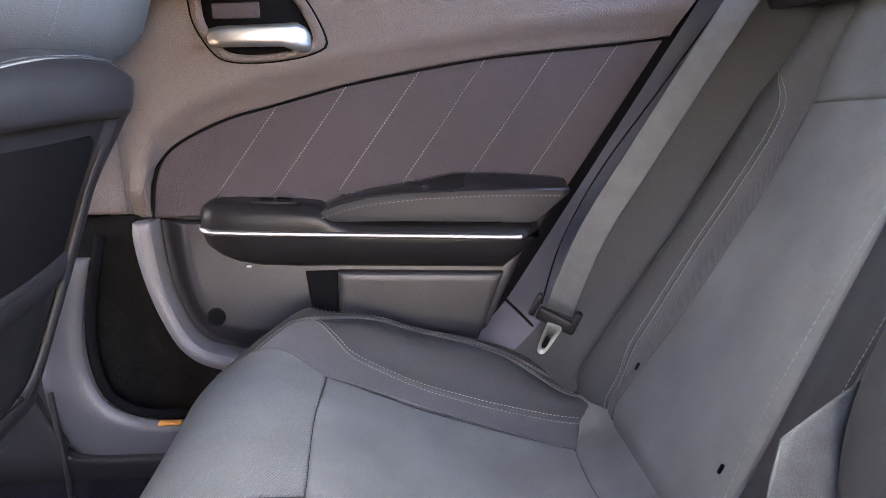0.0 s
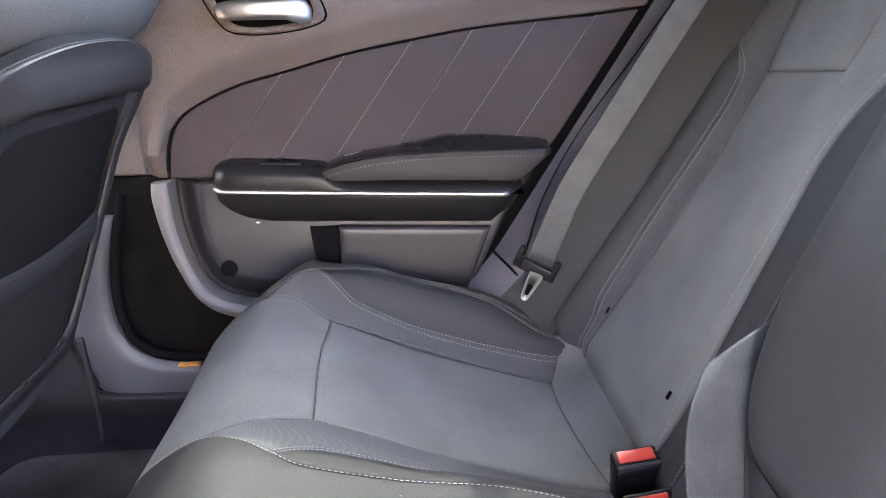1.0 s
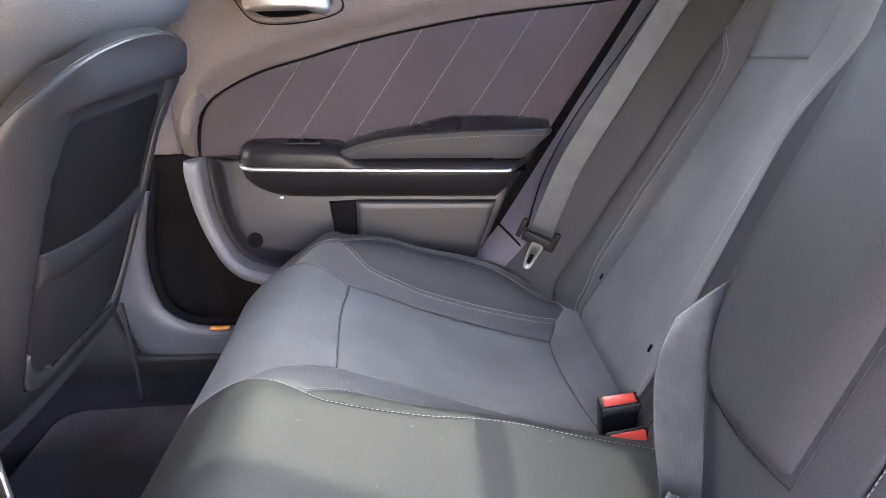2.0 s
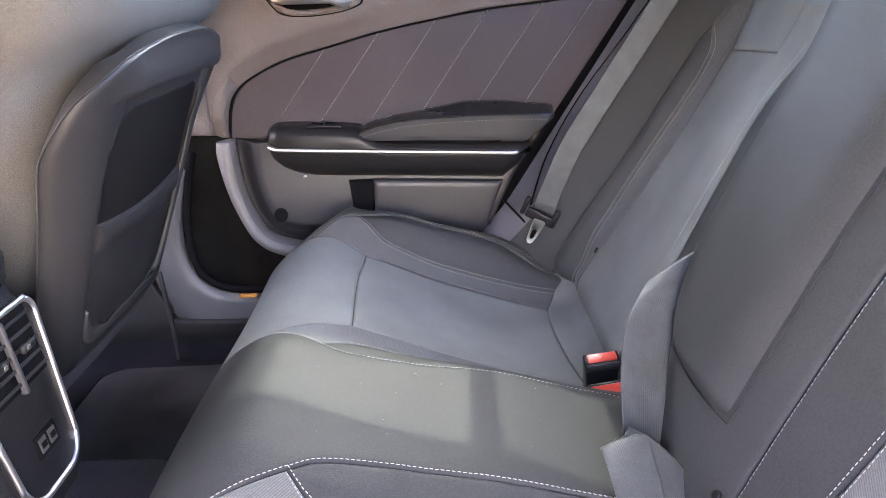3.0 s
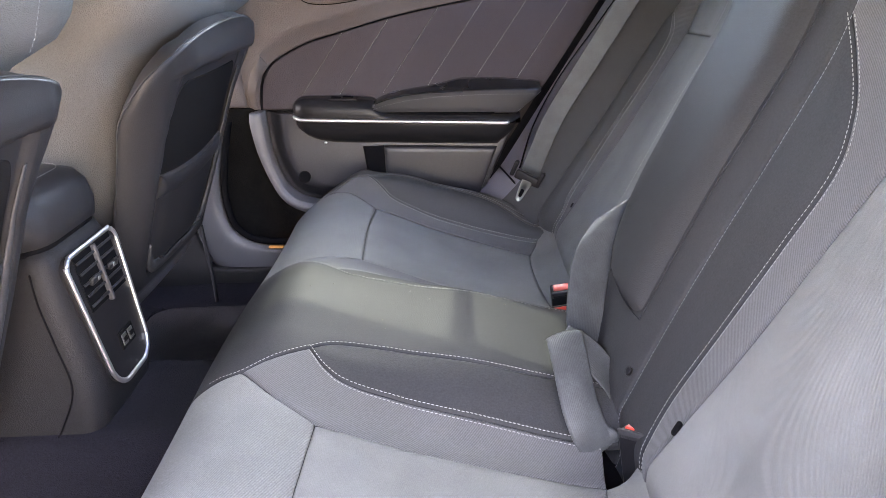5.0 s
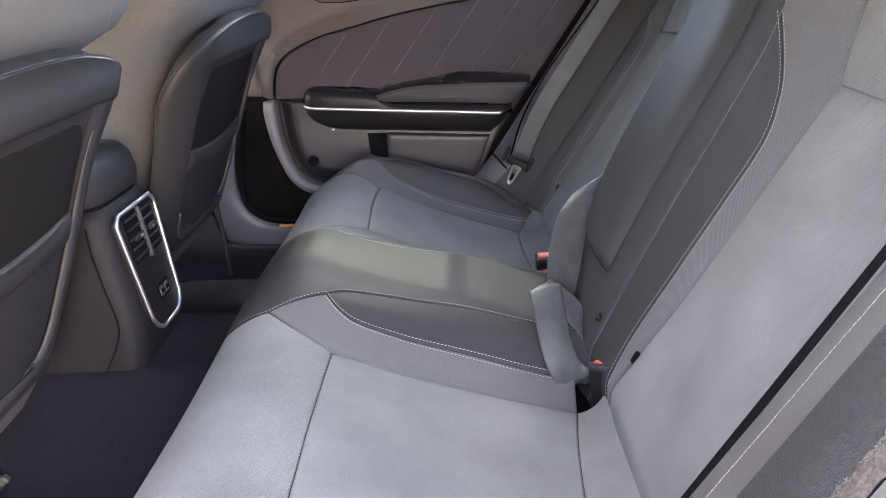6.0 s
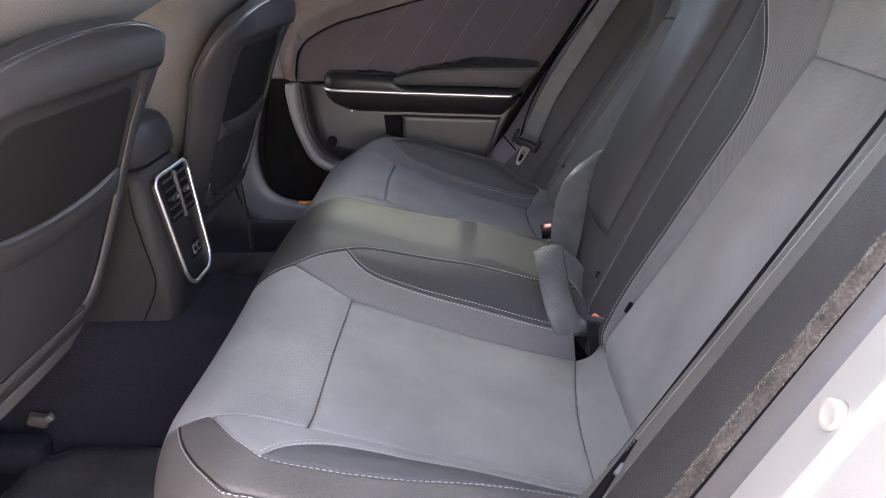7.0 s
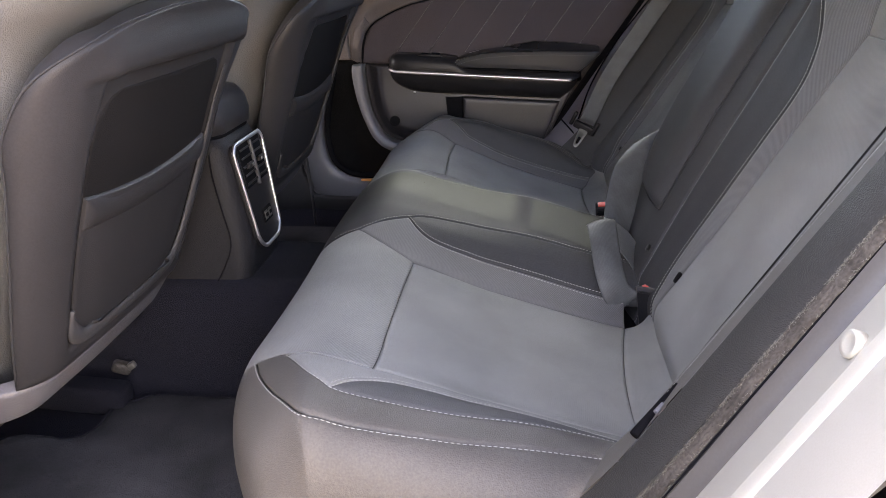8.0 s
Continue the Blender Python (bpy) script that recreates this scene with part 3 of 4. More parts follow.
patch("centre_pad", spline(PAD_FAR, 90), spline(PAD_NEAR, 90), proud(backrest, 0.003), 36, LEATHER, back, "padded dark leather centre pad", flip=1, puff=0.012, depth=0.010, width=0.012)
for run in (PAD_NEAR, [(0.13, -0.097), (0.125, -0.02), (0.13, 0.06)]):
    tube("pad_seam", [proud(backrest, 0.0014)(w, q) for w, q in spline(run, 50)], 0.0007, PANEL, back, "dark seam round the centre pad", n=60, sides=6)
disc("snap_button", (0.372, -0.131, 0.628), FWD, 0.0055, GLOSS, back, "small round snap button", depth=0.0016)
for s in (1, -1):
    patch("inner_bolster", mirror(spline(B1_LOW, 90), s), mirror(spline(B2, 90), s), backrest, 20, LEATHER, back, "dark leather bolster", flip=1, puff=0.003)
    strip_look = (TWILL, "grey ribbed cloth strip", (1, 1, 1, 1)) if s < 0 else (CLOTH, "grey cloth edge strip", (1, 1, 1, 0))
    patch("ribbed_strip", mirror(chain((B2, 80), (B1_HIGH, 24)), s), mirror(chain((B3, 80), (B3_UP, 24)), s), backrest, 22, strip_look[0], back, strip_look[1], flip=1, groove=strip_look[2])
    patch("back_insert", mirror(spline(B3, 80), s), mirror(spline(B4, 80), s), backrest, 40, CLOTH, back, "light grey cloth back insert", flip=1, puff=0.002 if s < 0 else 0.0, groove=(1, 1, s < 0, 1))
    patch("head_panel", mirror(spline(B3_UP, 40), s), mirror(spline(B4_UP, 40), s), backrest, 30, CLOTH, back, "grey cloth upper panel", flip=1, puff=0.004)
    b5 = chain((B5, 90), ([(0.56, 0.70), (0.68, 0.74)], 24))
    patch("outer_ribbed_strip", mirror(chain((B4, 90), (B4_UP, 24)), s), mirror(b5, s), backrest, 22, TWILL, back, "grey ribbed cloth strip", flip=1)
    rim = [(-0.05, 0.597), (0.15, 0.60), (0.30, 0.607), (0.45, 0.655), (0.56, 0.735)] if s > 0 else [(-0.05, 0.745), (0.56, 0.78)]
    patch("outer_bolster", mirror(spline(B5, 90), s), mirror(spline(rim, 90), s), backrest, 34, CHARCOAL, back, "charcoal leather outer bolster", flip=1, puff=0.004, skirt=0.04 if s > 0 else 0.012)
    if s > 0:
        stitches("stitching", [spline([(0.03, 0.203), (0.06, 0.210), (0.105, 0.222), (0.17, 0.231), (0.255, 0.233), (0.335, 0.231), (0.38, 0.228), (0.43, 0.212), (0.48, 0.172)], 300)], proud(backrest, 0.0065), THREAD, back, flip=1, length=0.0055, gap=0.0018, thick=0.0016)
    else:
        stitches("stitching", [mirror(shift(spline(B2, 300), -0.004), s), mirror(shift(spline(B2, 300), 0.005), s)], backrest, THREAD, back, flip=1)
    stitches("stitching", [mirror(shift(spline(B5, 300), 0.004), s), mirror(shift(spline(B5, 300), -0.005), s)], backrest, THREAD, back, flip=1)
    stitches("stitching", [mirror(shift(spline(B1, 300), 0.004), s)], backrest, DARK_THREAD, back, flip=1)
link("seat_pan", box_verts((0.2, 0, 0.44), [Vector((1, 0, 0)), Vector((0, 1, 0)), Vector((0, 0, 1))], (0.55, 1.38, 0.14)), BOX, BLACK, cush, "black seat pan", smooth=False)
link("back_pan", box_verts((0.62, 0, 0.75), [Vector((1, 0, 0)), Vector((0, 1, 0)), Vector((0.46, 0, 0.89))], (0.10, 1.40, 0.7)), BOX, BLACK, back, "black back panel", smooth=False)
for s in (1, -1):
    for w, q in ((0.09, 0.253), (0.09, 0.515)):
        k = 1.0 if s < 0 else 0.6
        rounded_box("anchor_slot", Matrix.Translation(Vector(backrest(w, q * s)) + FWD * 0.001) @ pose(0, 0, 0, 0, 27, 0), (0.006 * k, 0.007 * k, 0.017 * k), 0.0028 * k, BLACK, back, "small black slot")
settle(bench)

# ---- far door ----
door = empty("rear_door", "closed rear door with stitched vinyl insert and black armrest", "car door", (0.1, 0.8, 0.55))
EDGE = [(-0.253, 0.79), (-0.246, 0.84), (-0.232, 0.875), (-0.2, 0.902), (-0.133, 0.932), (-0.058, 0.951), (0.045, 0.976), (0.153, 0.995), (0.251, 1.009), (0.353, 1.018), (0.45, 1.025), (0.53, 1.033)]


def flat(y):
    return lambda x, z: (x, y, z)


def upper_trim(x, z):
    k = np.interp(x, [e[0] for e in EDGE], [e[1] for e in EDGE])
    up = max(0.0, z - k)
    return (x, 0.792 - 0.024 * smooth(up / 0.05) , z)


TOPLINE = [(-0.315, 0.79), (-0.318, 0.92), (-0.31, 1.08), (-0.28, 1.17), (-0.15, 1.19), (0.1, 1.19), (0.4, 1.19), (0.62, 1.19)]
patch("upper_trim", spline(EDGE, 100), spline(TOPLINE, 100), upper_trim, 50, DOOR_SOFT, door, "taupe soft plastic upper trim", flip=1, depth=0.006)
patch("vinyl_insert", spline(EDGE, 100), spline([(-0.253, 0.787), (0.0, 0.785), (0.37, 0.80)], 100), flat(0.8), 30, DOOR_VINYL, door, "plum-brown vinyl insert", flip=1, depth=0.006)
tube("insert_joint", [(x, 0.7975, z - 0.0005) for x, z in EDGE], 0.0024, BLACK, door, "dark joint over the insert", n=120)
LIP_OUT = [(-0.275, 0.787), (-0.277, 0.76), (-0.268, 0.70), (-0.250, 0.64), (-0.222, 0.585), (-0.175, 0.555), (-0.08, 0.54), (0.26, 0.535)]
LIP_IN = [(-0.249, 0.787), (-0.249, 0.76), (-0.243, 0.70), (-0.227, 0.64), (-0.203, 0.598), (-0.165, 0.577), (-0.08, 0.565), (0.226, 0.56)]


LIP_RUN = spline(LIP_IN, 60)


def low_trim(x, z):
    """The lower trim rises out of a hollow that follows the door edge."""
    d = float(np.min(np.hypot(LIP_RUN[:, 0] - x, LIP_RUN[:, 1] - z)))
    return (x, 0.815 - 0.044 * smooth((d - 0.006) / 0.046) - 0.006 * smooth((0.76 - z) / 0.1), z)


patch("upper_lip", spline([(-0.278, 0.794), (-0.274, 0.84), (-0.262, 0.88), (-0.235, 0.91)], 30), spline([(-0.257, 0.794), (-0.253, 0.835), (-0.243, 0.866), (-0.225, 0.89)], 30), proud(upper_trim, 0.003), 10, DOOR_SOFT, door, "taupe upper edge trim", flip=1, depth=0.004, skirt=0.01)
patch("door_lip", spline(LIP_OUT, 80), spline(LIP_IN, 80), flat(0.762), 10, LIP, door, "grey rounded door edge trim", flip=1, depth=0.007, width=0.009, skirt=0.062)
patch("lower_trim", spline(LIP_IN, 80), spline([(-0.24, 0.784), (0.0, 0.784), (0.34, 0.80)], 80), low_trim, 70, DOOR_LOW, door, "dark grained lower trim", flip=1, depth=0.006)


def pocket_face(x, z):
    return (x, 0.752 + 0.018 * smooth((0.62 - z) / 0.1), z)


patch("map_pocket", spline([(0.02, 0.705), (0.27, 0.692)], 40), spline([(0.018, 0.55), (0.215, 0.545)], 40), pocket_face, 16, DOOR_LOW, door, "grained map pocket face", flip=1, depth=0.006, skirt=0.02)
patch("pocket_mouth", spline([(-0.028, 0.704), (0.02, 0.704)], 12), spline([(-0.012, 0.55), (0.018, 0.55)], 12), flat(0.758), 16, BLACK, door, "black pocket opening", flip=1)


def arm_ring(x, front, rear, top, low, n=7):
    """A section of the armrest across the car, rounded towards the cabin."""
    h = top - low
    return [Vector((x, y, z)) for y, z in [(rear, top), (front + 0.018, top), (front + 0.006, top - 0.006), (front, top - 0.02), (front + 0.001, top - 0.40 * h), (front + 0.003, low + 0.38 * h), (front + 0.012, low + 0.12 * h), (front + 0.03, low), (rear, low)]]


rings = []
for x, f, t, l in [(-0.176, 0.775, 0.796, 0.772), (-0.174, 0.757, 0.806, 0.758), (-0.166, 0.744, 0.813, 0.746), (-0.15, 0.737, 0.816, 0.735), (-0.125, 0.735, 0.816, 0.724), (-0.09, 0.735, 0.814, 0.717), (-0.03, 0.735, 0.810, 0.713), (0.0, 0.735, 0.806, 0.712), (0.02, 0.735, 0.790, 0.711), (0.04, 0.735, 0.781, 0.710), (0.1, 0.735, 0.778, 0.707), (0.2, 0.735, 0.773, 0.702), (0.27, 0.736, 0.770, 0.698), (0.30, 0.738, 0.768, 0.72), (0.322, 0.742, 0.767, 0.748)]:
    rings.append(arm_ring(x, f, 0.80, t, l))
arm = loft("armrest", rings, GLOSS, door, "black grained plastic armrest")
rings = []
for x, front, top, low in [(-0.012, 0.750, 0.788, 0.784), (-0.004, 0.742, 0.797, 0.782), (0.012, 0.736, 0.806, 0.781), (0.035, 0.732, 0.814, 0.780), (0.07, 0.730, 0.821, 0.779), (0.12, 0.729, 0.825, 0.777), (0.2, 0.729, 0.826, 0.773), (0.28, 0.729, 0.825, 0.769), (0.312, 0.730, 0.824, 0.767), (0.335, 0.731, 0.823, 0.785), (0.355, 0.733, 0.822, 0.802), (0.366, 0.736, 0.820, 0.812)]:
    back_top = top + 0.016 * smooth((x - 0.1) / 0.08) * (1 - 0.5 * smooth((x - 0.24) / 0.12))
    h = top - low
    rings.append([Vector((x, y, z)) for y, z in [(0.80, back_top), (0.77, back_top + 0.001), (front + 0.020, top + 0.002), (front + 0.006, top), (front, top - min(0.004, h * 0.3)), (front + 0.0025, top - min(0.012, h * 0.5)), (front + 0.002, low + 0.35 * h), (front + 0.006, low + 0.08 * h), (front + 0.018, low), (0.80, low)]])
pad = loft("armrest_pad", rings, PAD, door, "padded black leather armrest top")
loft("pad_face", [[v + Vector((0, -0.0012, 0)) for v in r[4:8]] for r in rings[1:-1]], PAD_FACE, door, "glossy grey leather pad face", closed=False)
run = np.array([[x, np.interp(x, [0.0, 0.04, 0.08, 0.15, 0.25, 0.355], [0.790, 0.801, 0.808, 0.813, 0.814, 0.810])] for x in np.linspace(0.004, 0.355, 120)])
stitches("stitching", [run], lambda x, z: (x, 0.7292, z), DARK_THREAD, door, flip=1, length=0.004, gap=0.0025)
tube("chrome_strip", [(-0.1725, 0.756, 0.7785), (-0.168, 0.7435, 0.7775), (-0.158, 0.7365, 0.776), (-0.14, 0.733, 0.774), (0.03, 0.7335, 0.764), (0.18, 0.7335, 0.756), (0.285, 0.7345, 0.750), (0.296, 0.737, 0.751)], 0.0042, CHROME, door, "bright chrome strip", n=70)
rounded_box("switch_panel", pose(-0.065, 0.760, 0.8125, 0, 3, 0), (0.066, 0.026, 0.005), 0.002, GLOSS, door, "window switch panel")
for x in (-0.078, -0.052):
    rounded_box("window_switch", pose(x, 0.760, 0.8145, 0, 6, 0), (0.022, 0.018, 0.005), 0.0015, BLACK, door, "black window switch")
    rounded_box("switch_mark", pose(x - 0.006, 0.755, 0.8172, 0, 6, 0), (0.005, 0.002, 0.0008), 0.0003, LIP, door, "pale switch mark")
disc("fixing_plug", (-0.166, 0.7635, 0.640), (0, -1, 0), 0.0138, BLACK, door, "round black fixing plug", dish=0.001)
rounded_box("screw_cap", pose(-0.107, 0.742, 0.721), (0.007, 0.006, 0.004), 0.0015, CHROME, door, "small bright screw cap")
TOPS, FEET = [-0.058, 0.045, 0.153, 0.251, 0.353, 0.45], [-0.16, -0.075, 0.022, 0.113, 0.21, 0.305]
for a, b in zip(TOPS, FEET):
    z = np.interp(a, [e[0] for e in EDGE], [e[1] for e in EDGE])
    stitches("stitching", [spline([(a, z - 0.003), (b, 0.815)], 60)], lambda x, q: (x, 0.7985, q), THREAD, door, flip=1, length=0.0036, gap=0.0011, thick=0.0009)
    tube("seam", [(a, 0.8, z - 0.003), (b, 0.8, 0.815)], 0.0012, DOOR_VINYL, door, n=6, sides=6)


def outline(points, n):
    return [Vector((x, 0, z)) for x, z in spline(points + [points[0]], n + 1)[:-1]]


BEZEL = [(-0.163, 1.10), (-0.158, 1.065), (-0.137, 1.028), (-0.115, 1.014), (-0.07, 1.011), (-0.015, 1.017), (0.017, 1.028), (0.021, 1.04), (0.012, 1.065), (-0.005, 1.095), (-0.03, 1.12), (-0.09, 1.13), (-0.15, 1.122)]
ring = outline(BEZEL, 60)
mid = Vector((-0.075, 0, 1.068))


def hoop(scale, y):
    return [Vector((mid.x + (v.x - mid.x) * scale, y, mid.z + (v.z - mid.z) * scale)) for v in ring]


handle = loft("handle_bezel", [hoop(1.0, 0.79), hoop(1.0, 0.764), hoop(0.97, 0.761), hoop(0.85, 0.761), hoop(0.82, 0.764), hoop(0.78, 0.79), hoop(0.74, 0.80)], DOOR_SOFT, door, "taupe door handle surround")
loft("handle_gap", [hoop(1.035, 0.775), hoop(1.035, 0.7655), hoop(1.0, 0.7650)], BLACK, door, "dark joint round the handle", caps=False)
loft("handle_recess", [hoop(0.83, 0.768), hoop(0.83, 0.7664), hoop(0.05, 0.7664)], BLACK, door, "dark handle recess")
rounded_box("handle_backing", pose(-0.10, 0.770, 1.082), (0.066, 0.012, 0.022), 0.003, DOOR_VINYL, door, "brown recess panel")
rings = []
for x, z, h, y in [(-0.140, 1.046, 0.010, 0.762), (-0.136, 1.046, 0.022, 0.752), (-0.12, 1.046, 0.028, 0.746), (-0.08, 1.046, 0.029, 0.742), (-0.035, 1.046, 0.031, 0.744), (-0.015, 1.043, 0.040, 0.750), (-0.004, 1.039, 0.034, 0.758), (0.002, 1.036, 0.020, 0.766)]:
    rings.append([Vector((x, y + dy * 0.008, z + dz * h / 2)) for dy, dz in ((-0.6, 1), (-1, 0.6), (-1, -0.3), (-0.7, -0.9), (0.4, -1), (1, -0.4), (1, 0.6), (0.4, 1))])
loft("lever", rings, CHROME, handle, "satin chrome door lever")
slab("inner_panel", -0.33, 0.46, 0.828, 0.845, 0.44, 1.16, PANEL, door, "dark inner door panel")
settle(door)

# ---- body trim on both sides of the bench ----
def edge_line(z, x, slope=0.65):
    return x + slope * (z - 0.8)


def strip(name, a, b, mat, parent, label="", z0=0.5, z1=1.25, bulge=0.0, n=60, nv=8, rough=0.0, slope=0.65):
    """A band of trim up the sloping door edge between two lines given as (x at 0.8 m, y)."""
    verts, faces = [], []
    for i in range(n):
        z = z0 + (z1 - z0) * i / (n - 1)
        curve = 0.07 * max(0.0, (0.66 - z) / 0.16) ** 2
        for j in range(nv):
            k = j / (nv - 1)
            x, y = a[0] + (b[0] - a[0]) * k, a[1] + (b[1] - a[1]) * k
            d = bulge * math.sin(math.pi * k)
            r = rough * noise.noise((z * 140, k * 6, y * 50)) + rough * 0.7 * noise.noise((z * 40, k * 2, 5))
            verts.append((edge_line(z, x, slope) - 0.35 * (d + r) - curve, y + math.copysign(0.9, y) * (d + r), z))
    for i in range(n - 1):
        for j in range(nv - 1):
            q = (i * nv + j, (i + 1) * nv + j, (i + 1) * nv + j + 1, i * nv + j + 1)
            faces.append(q)
    return link(name, verts, faces, mat, parent, label)


jamb = empty("door_jamb", "silver door jamb with dusty weatherstrip and black trim", "door jamb", (0.4, -0.75, 0.6))
# Black strip puts the shade of the gap beside the backrest into colour.
strip("seat_gap_shade", (0.402, -0.608), (0.390, -0.633), BLACK, jamb, "black strip for the shaded gap beside the backrest", bulge=0.002, z0=0.64, slope=0.6)
strip("seat_side_trim", (0.390, -0.633), (0.3600, -0.701), SIDE_LEATHER, jamb, "taupe stitched side trim", bulge=0.004, z0=0.61, slope=0.63)
strip("jamb_trim", (0.3596, -0.702), (0.3682, -0.7477), JAMB_TRIM, jamb, "black grained jamb trim", bulge=0.004, slope=0.62)
strip("weatherstrip", (0.3684, -0.748), (0.3745, -0.760), DUST, jamb, "dusty felt weatherstrip", bulge=0.003, n=320, nv=16, rough=0.0015, slope=0.60)
strip("seal_gap", (0.3745, -0.760), (0.3757, -0.7614), BLACK, jamb, "black joint beside the weatherstrip", slope=0.59)
strip("rubber_flange", (0.3757, -0.7614), (0.386, -0.778), FLANGE, jamb, "taupe grey flange", bulge=0.002, slope=0.58)
strip("jamb_face", (0.3858, -0.7775), (0.364, -0.835), PAINT, jamb, "silver painted jamb", bulge=0.004, slope=0.585)
strip("jamb_step", (0.364, -0.835), (0.366, -0.85), PAINT, jamb, "silver jamb step", bulge=0.003, slope=0.585)
strip("jamb_outer", (0.366, -0.85), (0.345, -0.94), PAINT, jamb, "silver painted outer jamb", bulge=0.008, slope=0.585)
disc("bump_stop", (0.3825, -0.822, 0.829), (-0.86, -0.05, 0.25), 0.0095, PAINT, jamb, "painted round bump stop", depth=0.004, dish=0.001)
run = np.array([[edge_line(z, 0.3750, 0.63) - 0.0020, z] for z in np.linspace(0.69, 1.2, 200)])
stitches("stitching", [run], lambda x, z: (x - 0.0022, -0.668, z), THREAD, jamb, flip=1, length=0.0032, gap=0.0012, thick=0.0006)
verts, faces = [], []
for i in range(9000):
    z = random.uniform(0.5, 1.2)
    if noise.noise((z * 38, 3, 1)) + 0.5 * noise.noise((z * 130, 7, 1)) < random.uniform(-0.5, 0.35):
        continue
    k = random.choice((0.0, 0.0, 0.0, 0.0, 0.0, 0.1, 0.1, 0.95))
    k = min(1, max(0, k + random.uniform(-0.14, 0.14)))
    x, y = edge_line(z, 0.3684 + 0.006 * k, 0.60) - 0.07 * max(0.0, (0.66 - z) / 0.16) ** 2, -0.7478 - 0.012 * k
    c = Vector((x - 0.001, y - 0.001, z))
    d = Vector((random.uniform(-0.9, 0.1), random.uniform(-0.9, 0.5), random.uniform(-0.6, 0.8))).normalized() * random.uniform(0.0006, 0.0030)
    e = d.orthogonal().normalized() * 0.00014
    b = len(verts)
    verts += [c + e, c - e, c + d, c + d.cross(e).normalized() * 0.0005]
    faces += [(b, b + 1, b + 2), (b, b + 2, b + 3), (b + 1, b + 3, b + 2)]
tagged(link("felt_fibres", verts, faces, FLUFF, jamb, "loose pale felt fibres", smooth=False), kind="stuff")
settle(jamb)

trim = empty("quarter_trim", "lilac-grey pillar trim beside the rear bench", "trim", (0.4, 0.72, 0.55))
strip("door_seal", (0.366, 0.802), (0.384, 0.788), BLACK, trim, "black door seal", bulge=0.004)
strip("pillar_trim", (0.384, 0.788), (0.43, 0.70), LILAC, trim, "smooth grey pillar trim", bulge=0.01)
strip("belt_channel", (0.43, 0.70), (0.515, 0.585), CHARCOAL, trim, "dark padded belt channel", bulge=0.003)
tube("trim_joint", [(0.272, 0.787, 0.645), (0.290, 0.745, 0.632), (0.312, 0.695, 0.615)], 0.0022, BLACK, trim, "black joint across the trim", n=12)
settle(trim)

# ---- far doorway: pillar, sill ----
pillar = empty("door_pillar", "taupe pillar trim over dark carpeted kick panel", "pillar trim", (-0.32, 0.78, 0.45))
patch("upper_cover", spline([(-0.46, 0.802), (-0.46, 1.35)], 40), spline([(-0.279, 0.802), (-0.285, 1.35)], 40), lambda x, z: (x, 0.763 + 0.9 * max(0, -0.34 - x) ** 1.6, z), 20, DOOR_SOFT, pillar, "taupe pillar cover", flip=1)
patch("kick_panel", spline([(-0.44, 0.797), (-0.44, 0.44)], 40), spline([(-0.262, 0.797), (-0.15, 0.44)], 40), lambda x, z: (x, 0.785 + 0.034 * smooth((x + 0.278) / 0.025), z), 20, KICK, pillar, "black carpeted kick panel", flip=1)
SILL_IN = [(-0.338, 0.74), (-0.356, 0.66), (-0.362, 0.60), (-0.352, 0.545), (-0.325, 0.507), (-0.27, 0.486), (-0.15, 0.48), (0.2, 0.48)]
SILL_OUT = [(-0.42, 0.74), (-0.425, 0.62), (-0.425, 0.53), (-0.405, 0.455), (-0.36, 0.420), (-0.28, 0.415), (-0.15, 0.426), (0.2, 0.426)]
patch("sill_trim", spline(SILL_IN, 90), spline(SILL_OUT, 90), lambda x, z: (x, 0.738 + 0.25 * max(0, z - 0.6) ** 1.5, z), 14, SILL, pillar, "smooth grey sill trim", flip=1, depth=0.01, width=0.012, skirt=0.03)
tube("seal", [(-0.325, 0.775, 0.77), (-0.338, 0.757, 0.70), (-0.35, 0.755, 0.62), (-0.342, 0.752, 0.55), (-0.318, 0.75, 0.515), (-0.27, 0.75, 0.495), (-0.15, 0.75, 0.49), (0.1, 0.75, 0.49)], 0.008, BLACK, pillar, "black door seal", n=80)
# Same plastic as the sill trim; its shadow is given as a darker colour.
patch("shaded_sill_side", spline([(-0.44, 0.56), (-0.40, 0.47), (-0.34, 0.436), (0.2, 0.43)], 60), spline([(-0.60, 0.37), (-0.50, 0.36), (-0.40, 0.355), (0.2, 0.35)], 60), lambda x, z: (x, 0.726 + 0.02 * smooth((0.44 - z) / 0.08), z), 14, PANEL, pillar, "plastic sill side with its shade put into the colour", flip=1)
tube("sill_rib", [(-0.409, 0.730, 0.545), (-0.402, 0.722, 0.48), (-0.396, 0.718, 0.42), (-0.393, 0.713, 0.362)], 0.0045, PANEL, pillar, "raised plastic rib", n=24)
# Small plain orange strip on the sill edge.
rounded_box("orange_strip", pose(-0.245, 0.742, 0.482, 0, 0, 0), (0.036, 0.014, 0.006), 0.003, AMBER, pillar, "small orange strip")
settle(pillar)


